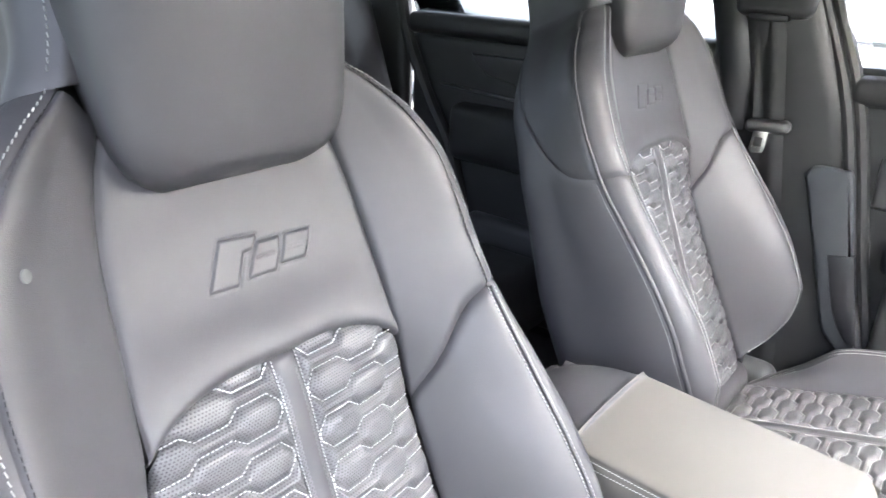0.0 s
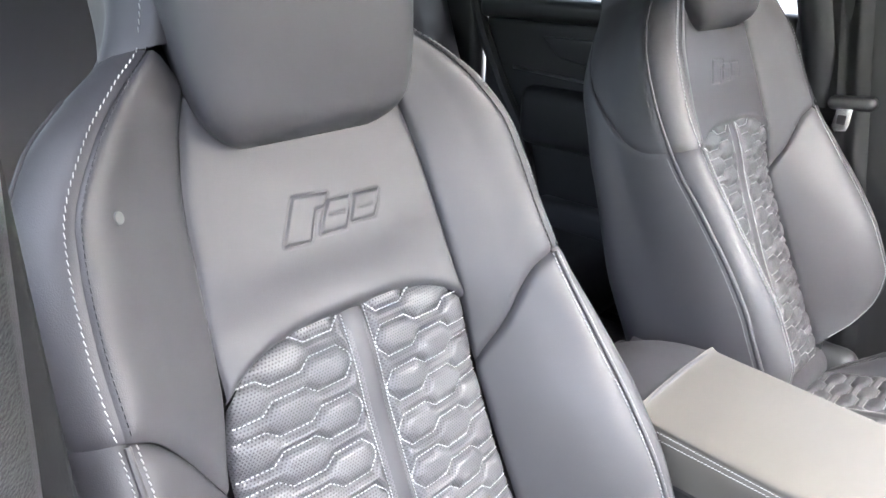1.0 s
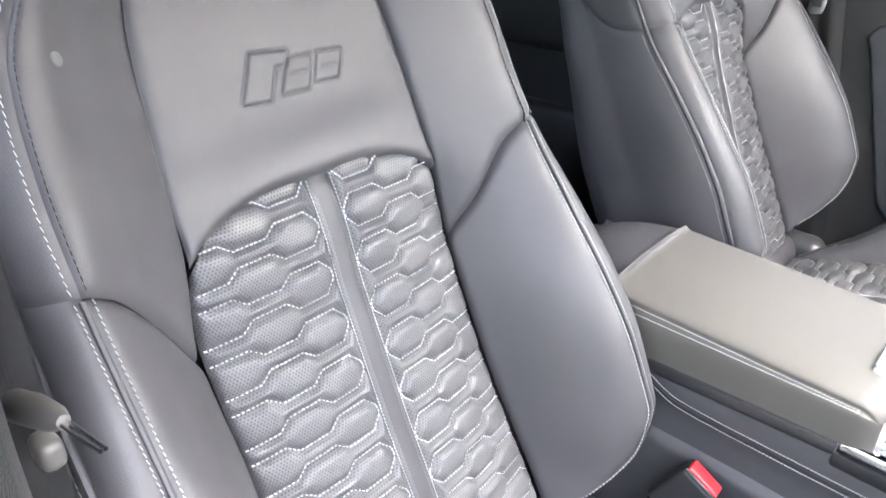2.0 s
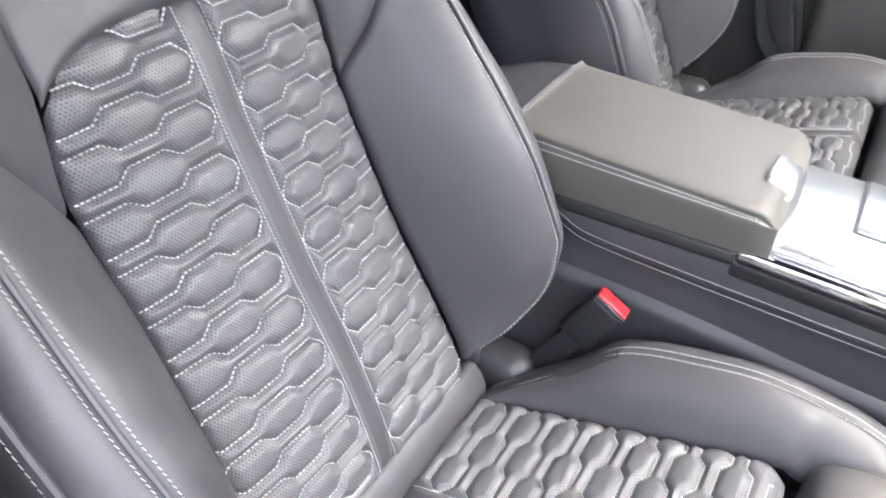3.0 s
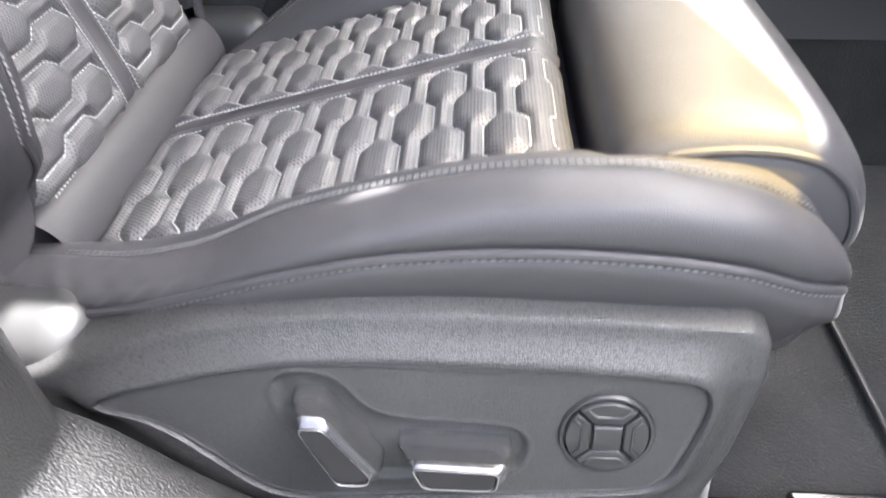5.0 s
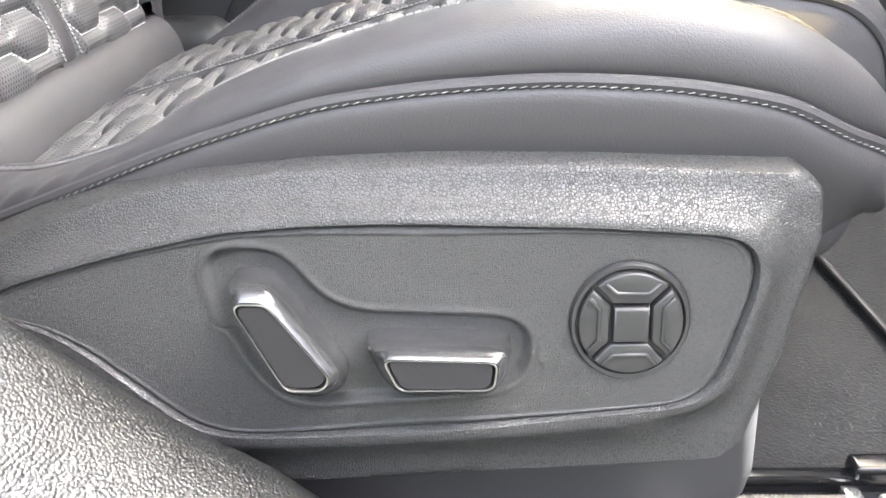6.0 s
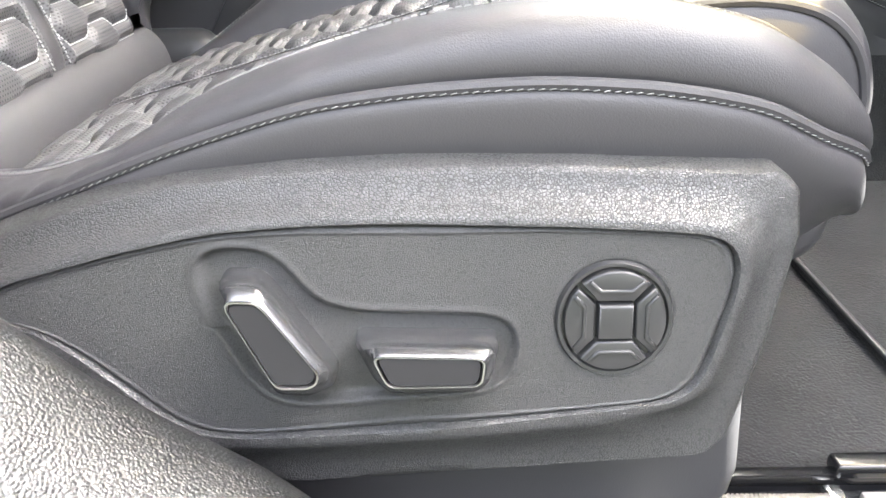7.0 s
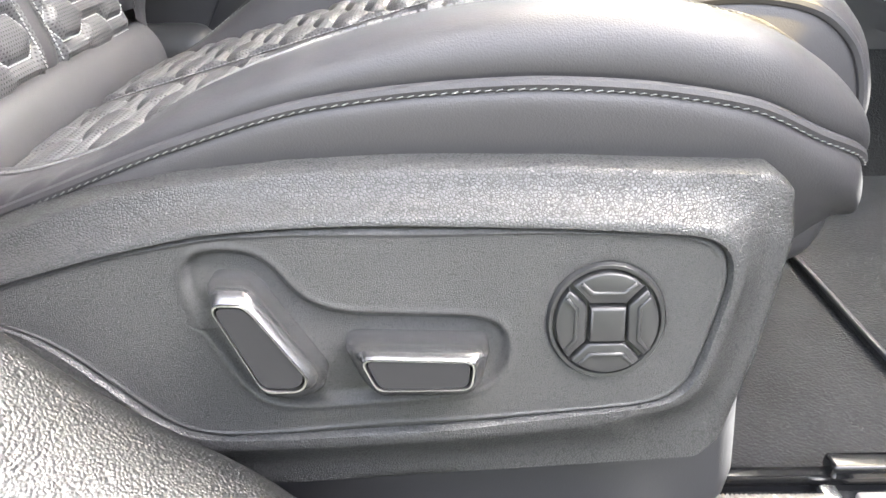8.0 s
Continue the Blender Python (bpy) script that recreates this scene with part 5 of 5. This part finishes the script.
setting("pillar_seam", tube([(x, 1.0385 + 0.3 * (x + 0.14) ** 2, 0.757 + 0.02 * (x + 0.14)) for x in np.linspace(-0.235, -0.045, 12)], 0.0022, 6), RUBBER, "fine dark joint across the pillar trim", "pillar trim")
COVER = material("blue_grey_trim", (0.036, 0.039, 0.044), 0.45, grain=0.3, scale=1200, vary=0.06)
cover = smooth_line([(-0.086, 0, 0.640), (-0.070, 0, 0.660), (-0.030, 0, 0.660), (-0.012, 0, 0.655), (0.006, 0, 0.58), (0.026, 0, 0.48), (0.070, 0, 0.333), (0.038, 0, 0.338), (0.012, 0, 0.357), (-0.006, 0, 0.386), (-0.040, 0, 0.497), (-0.078, 0, 0.62)], 60)
setting("pillar_cover", prism([(p[0], p[2]) for p in cover], lambda a, b, o: (a, o, b), 1.060, 1.034, 0.006, 3), COVER, "smooth grey lower pillar cover", "pillar trim")
setting("pillar_pocket", prism([(-0.020, 0.511), (0.021, 0.519), (0.060, 0.360), (0.050, 0.357), (0.038, 0.366), (0.022, 0.386), (0.006, 0.419)], lambda a, b, o: (a, o, b), 1.045, 1.0315, 0.003, 2), BLACK, "dark recess in the pillar cover", "pillar trim")

rows = []
for zz in np.linspace(0.70, 1.15, 24):
    xl = np.interp(zz, (0.5, 0.79, 0.92, 1.18), (-0.27, -0.262, -0.292, -0.36))
    y = np.interp(zz, (0.6, 1.18), (1.05, 0.985))
    rows.append([(xl + 0.004, y + 0.014, zz), (xl + 0.008, y - 0.002, zz), (xl + 0.022, y - 0.0075, zz), (xl + 0.060, y - 0.0085, zz), (xl + 0.066, y + 0.004, zz)])
setting("pillar_channel", loft(rows), BLACK, "dark channel strip beside the belt on the pillar", "pillar trim", "all")

belt = thing("seat_belt", (-0.18, 1.03, 0.5), "dark seat belt with a hanging metal tongue on the pillar", "seat belt")
guide = part("belt_guide", rbox(-0.243, -0.118, 0.992, 1.03, 0.893, 0.985, 0.022, 4), DOOR_SOFT, belt, "rounded belt guide")
part("guide_slot", rbox(-0.215, -0.152, 0.988, 1.010, 0.889, 0.899, 0.003, 2), BLACK, guide)
part("webbing", loft([[(x, 1.012 + 0.0035 * math.sin(k * 0.62) + np.interp(zz, (0.3, 0.9), (0.024, 0.0)), zz) for k, x in enumerate(np.linspace(-0.208 + np.interp(zz, (0.3, 0.9), (0.085, 0)), -0.160 + np.interp(zz, (0.3, 0.9), (0.095, 0)), 13))] for zz in np.linspace(0.25, 0.895, 40)]), WEB, belt, "woven dark webbing")
tongue = part("tongue_grip", rbox(-0.192, -0.118, 1.000, 1.028, 0.706, 0.729, 0.011, 5, Matrix.Translation((-0.155, 1.014, 0.717)) @ pose(0, 0, 0, 0, -4, 0) @ Matrix.Translation((0.155, -1.014, -0.717))), SMOOTH_DARK, belt, "dark plastic tongue grip")
plate = part("metal_tongue", prism([(-0.174, 0.712), (-0.150, 0.712), (-0.151, 0.682), (-0.154, 0.672), (-0.172, 0.669), (-0.178, 0.676)], lambda a, b_, o: (a, o, b_), 1.008, 1.004, 0.001, 2), ALUMINIUM, tongue, "bright metal tongue")
part("tongue_slot", rbox(-0.171, -0.157, 1.0025, 1.0045, 0.682, 0.698, 0.0006, 1), BLACK, belt)
clip = thing("coat_hook", (-0.27, 1.03, 0.76), "slim dark height adjuster beside the pillar with bright ends", "belt adjuster")
part("slider_bar", rbox(-0.272, -0.252, 1.026, 1.044, 0.775, 0.875, 0.005, 3), BLACK, clip)
part("bright_end", rbox(-0.277, -0.250, 1.024, 1.040, 0.873, 0.879, 0.002, 2), CHROME, clip)
part("bright_end", rbox(-0.277, -0.262, 1.024, 1.040, 0.768, 0.774, 0.002, 2), CHROME, clip)

GREY_GRIP = material("grey_grip", (0.10, 0.096, 0.09), 0.30, vary=0.1)
# near belt tongue that hangs by the pillar
near_belt = thing("belt_tongue", (-0.08, -0.255, 0.68), "metal belt tongue with a dark grip hanging by the pillar", "belt tongue")
part("grip", tube([(-0.145, -0.256, 0.672), (-0.125, -0.254, 0.677), (-0.105, -0.252, 0.684), (-0.088, -0.2505, 0.689), (-0.078, -0.250, 0.6925)], [0.0065, 0.0075, 0.0075, 0.006, 0.003], 16), GREY_GRIP, near_belt, "smooth grey grip")
for dy in (-0.0015, 0.0015):
    part("tongue_prong", tube([(-0.080, -0.250 + dy, 0.692), (-0.060, -0.250 + dy, 0.6965), (-0.041, -0.250 + dy * 0.7, 0.701)], 0.0009, 8), CHROME, near_belt, "bright metal tongue")
part("stop_button", rbox(-0.116, -0.098, -0.258, -0.246, 0.652, 0.668, 0.005, 4), GREY_GRIP, near_belt)
part("webbing", rbox(-0.135, -0.128, -0.275, -0.240, 0.25, 1.1, 0.002, 1), WEB, near_belt)

# ---- rear bench and rear end ----
bench = thing("rear_bench", (-0.95, 0.37, 0.128), "dark leather rear bench behind the front seats", "rear seat")
part("bench_cushion", rbox(-1.05, -0.52, -0.15, 1.02, 0.20, 0.36, 0.05, 5), LEATHER, bench)
part("bench_backrest", rbox(-0.06, 0.10, -0.15, 0.93, 0.0, 0.62, 0.05, 5, Matrix.Translation((-1.02, 0, 0.30)) @ pose(0, 0, 0, 0, -22, 0)), LEATHER, bench)
part("side_bolster", rbox(-0.05, 0.12, 0.86, 1.03, 0.0, 0.60, 0.05, 5, Matrix.Translation((-1.0, 0, 0.30)) @ pose(0, 0, 0, 0, -20, 0)), LEATHER, bench)
for hy in (0.02, 0.72):
    rest = thing("rear_headrest", (-1.22, hy, 0.86), "dark leather headrest on the rear bench", "headrest", "rear headrests")
    part("pad", rbox(-0.05, 0.06, hy - 0.13, hy + 0.13, -0.01, 0.19, 0.045, 5, Matrix.Translation((-1.23, 0, 0.87)) @ pose(0, 0, 0, 0, -12, 0)), LEATHER, rest)
    for dy in (-0.05, 0.05):
        part("post", tube([(-1.225, hy + dy, 0.80), (-1.235, hy + dy, 0.89)], 0.006, 8), CHROME, rest, "slim chrome post")
rear_belt = thing("rear_belt", (-1.1, 0.8, 0.85), "dark rear seat belt over the bench shoulder", "seat belt")
part("webbing", loft([[(x, y, z) for y in np.linspace(0.70, 0.745, 5)] for x, z in ((-1.16, 1.0), (-1.13, 0.93), (-1.06, 0.80), (-0.98, 0.62), (-0.93, 0.50))]), WEB, rear_belt)
setting("tailgate", rbox(-1.95, -1.9, -0.3, 1.1, 0.1, 0.80, 0.02), DOOR_SOFT, "dark rear end of the car", "wall")
setting("parcel_shelf", rbox(-1.9, -1.25, -0.25, 1.05, 0.74, 0.77, 0.01), CARPET, "dark load cover", "shelf")
far_wall("side_wall_upper", -1.9, -1.3, 0.2, 1.2, 1.05, DOOR_SOFT, "dark rear cabin side", "wall")
setting("roof_rail", tube([(-1.8, 0.93, 1.17), (-0.3, 0.96, 1.175), (0.5, 0.95, 1.17), (0.85, 0.94, 1.14), (1.25, 1.02, 0.85), (1.4, 1.05, 0.75)], 0.045, 12), DOOR_SOFT, "dark roof rail trim", "trim")
setting("roof_rail_near", tube([(-1.8, -0.27, 1.17), (-0.3, -0.30, 1.175), (0.5, -0.29, 1.17), (0.85, -0.28, 1.14), (1.25, -0.32, 0.85), (1.4, -0.35, 0.75)], 0.045, 12), DOOR_SOFT, "dark roof rail trim", "trim")
setting("dashboard", rbox(0.635, 1.27, -0.33, 1.08, 0.45, 0.83, 0.06, 5), DOOR_SOFT, "dark dashboard", "dashboard")

def tinted(name, colour):
    """Clear glass that takes a little light and mirrors more at a slant."""
    glass = bpy.data.materials.new(name)
    glass.use_nodes = True
    gn = glass.node_tree
    gn.nodes.remove(gn.nodes["Principled BSDF"])
    see, shine, both, edge_on = (gn.nodes.new(k) for k in ("ShaderNodeBsdfTransparent", "ShaderNodeBsdfGlossy", "ShaderNodeMixShader", "ShaderNodeFresnel"))
    see.inputs["Color"].default_value = (*colour, 1)
    shine.inputs["Roughness"].default_value = 0.02
    gn.links.new(edge_on.outputs[0], both.inputs[0])
    gn.links.new(see.outputs[0], both.inputs[1])
    gn.links.new(shine.outputs[0], both.inputs[2])
    gn.links.new(both.outputs[0], gn.nodes["Material Output"].inputs["Surface"])
    return glass


glass = tinted("windscreen_glass", (0.86, 0.90, 0.90))
side_glass = tinted("side_glass", (0.74, 0.77, 0.76))
rear_glass = tinted("rear_glass", (0.62, 0.64, 0.63))


def pane(name, x0, x1, y0, y1, z0, z1, mat, label):
    """A side window that leans in towards the roof."""
    setting(name, prism([(x0, z0), (x1, z0), (x1 - 0.06, z1), (x0 - 0.06, z1)], lambda a, b, o: (a, (y0 + (y1 - y0) * (b - z0) / (z1 - z0)) + o, b), -0.002, 0.002, 0), mat, label, "window", False)


pane("window_front_far", -0.03, 1.15, 1.075, 0.985, 0.826, 1.165, side_glass, "side window of the far front door")
pane("window_rear_far", -1.00, -0.28, 1.075, 0.975, 0.843, 1.165, rear_glass, "tinted side window of the far rear door")
pane("window_rear_near", -1.00, -0.20, -0.325, -0.275, 0.80, 1.165, rear_glass, "tinted side window of the near rear door")
setting("window_tailgate", loft([[(x, y, z) for y in np.linspace(-0.24, 1.03, 7)] for x, z in ((-1.91, 0.80), (-1.88, 0.98), (-1.84, 1.165))]), rear_glass, "tinted tailgate window", "window")
setting("windscreen", loft([[(x, y, z) for y in np.linspace(-0.30, 1.06, 9)] for x, z in ((0.795, 1.185), (1.02, 1.03), (1.23, 0.86), (1.42, 0.70))]), glass, "tinted windscreen", "window")

# ---- outside ----
FOLIAGE = material("hedge_leaves", (0.062, 0.076, 0.048), 0.6, grain=1.0, scale=60, vary=0.5, vscale=7, deep=20)


# Unseen hedge, added to hold back sky light from the open-door side.
def blocking_hedge(u, v):
    x = -9 + 20 * u
    swell = 0.25 * np.sin(9 * x) * np.sin(3 * v * 7) + 0.18 * np.sin(23 * x + 5 * v) + 0.3 * np.sin(2.1 * x)
    a = v * math.pi
    return np.stack([x, -2.6 + (0.8 + 0.10 * swell) * np.cos(a), -0.3 + (1.7 + 0.15 * swell) * np.sin(a) ** 0.5], -1)


setting("hedge", sheet(blocking_hedge, 260, 40), FOLIAGE, "unseen hedge added to block sky light beside the car", "hedge", "all")
wall_out = setting("building_wall", rbox(-30, 20, 16, 16.6, -0.28, 7, 0.05), PAINT, "pale rendered wall across the yard", "wall")
parked = thing("parked_car", (-3.2, 5.6, -0.28), "silver car parked outside", "car")
part("body", rbox(-5.2, -1.0, 4.8, 6.5, -0.275, 0.75, 0.25, 6), CARPAINT, parked)
part("cabin", rbox(-4.4, -1.9, 4.95, 6.35, 0.7, 1.2, 0.2, 6), SMOOTH_DARK, parked)
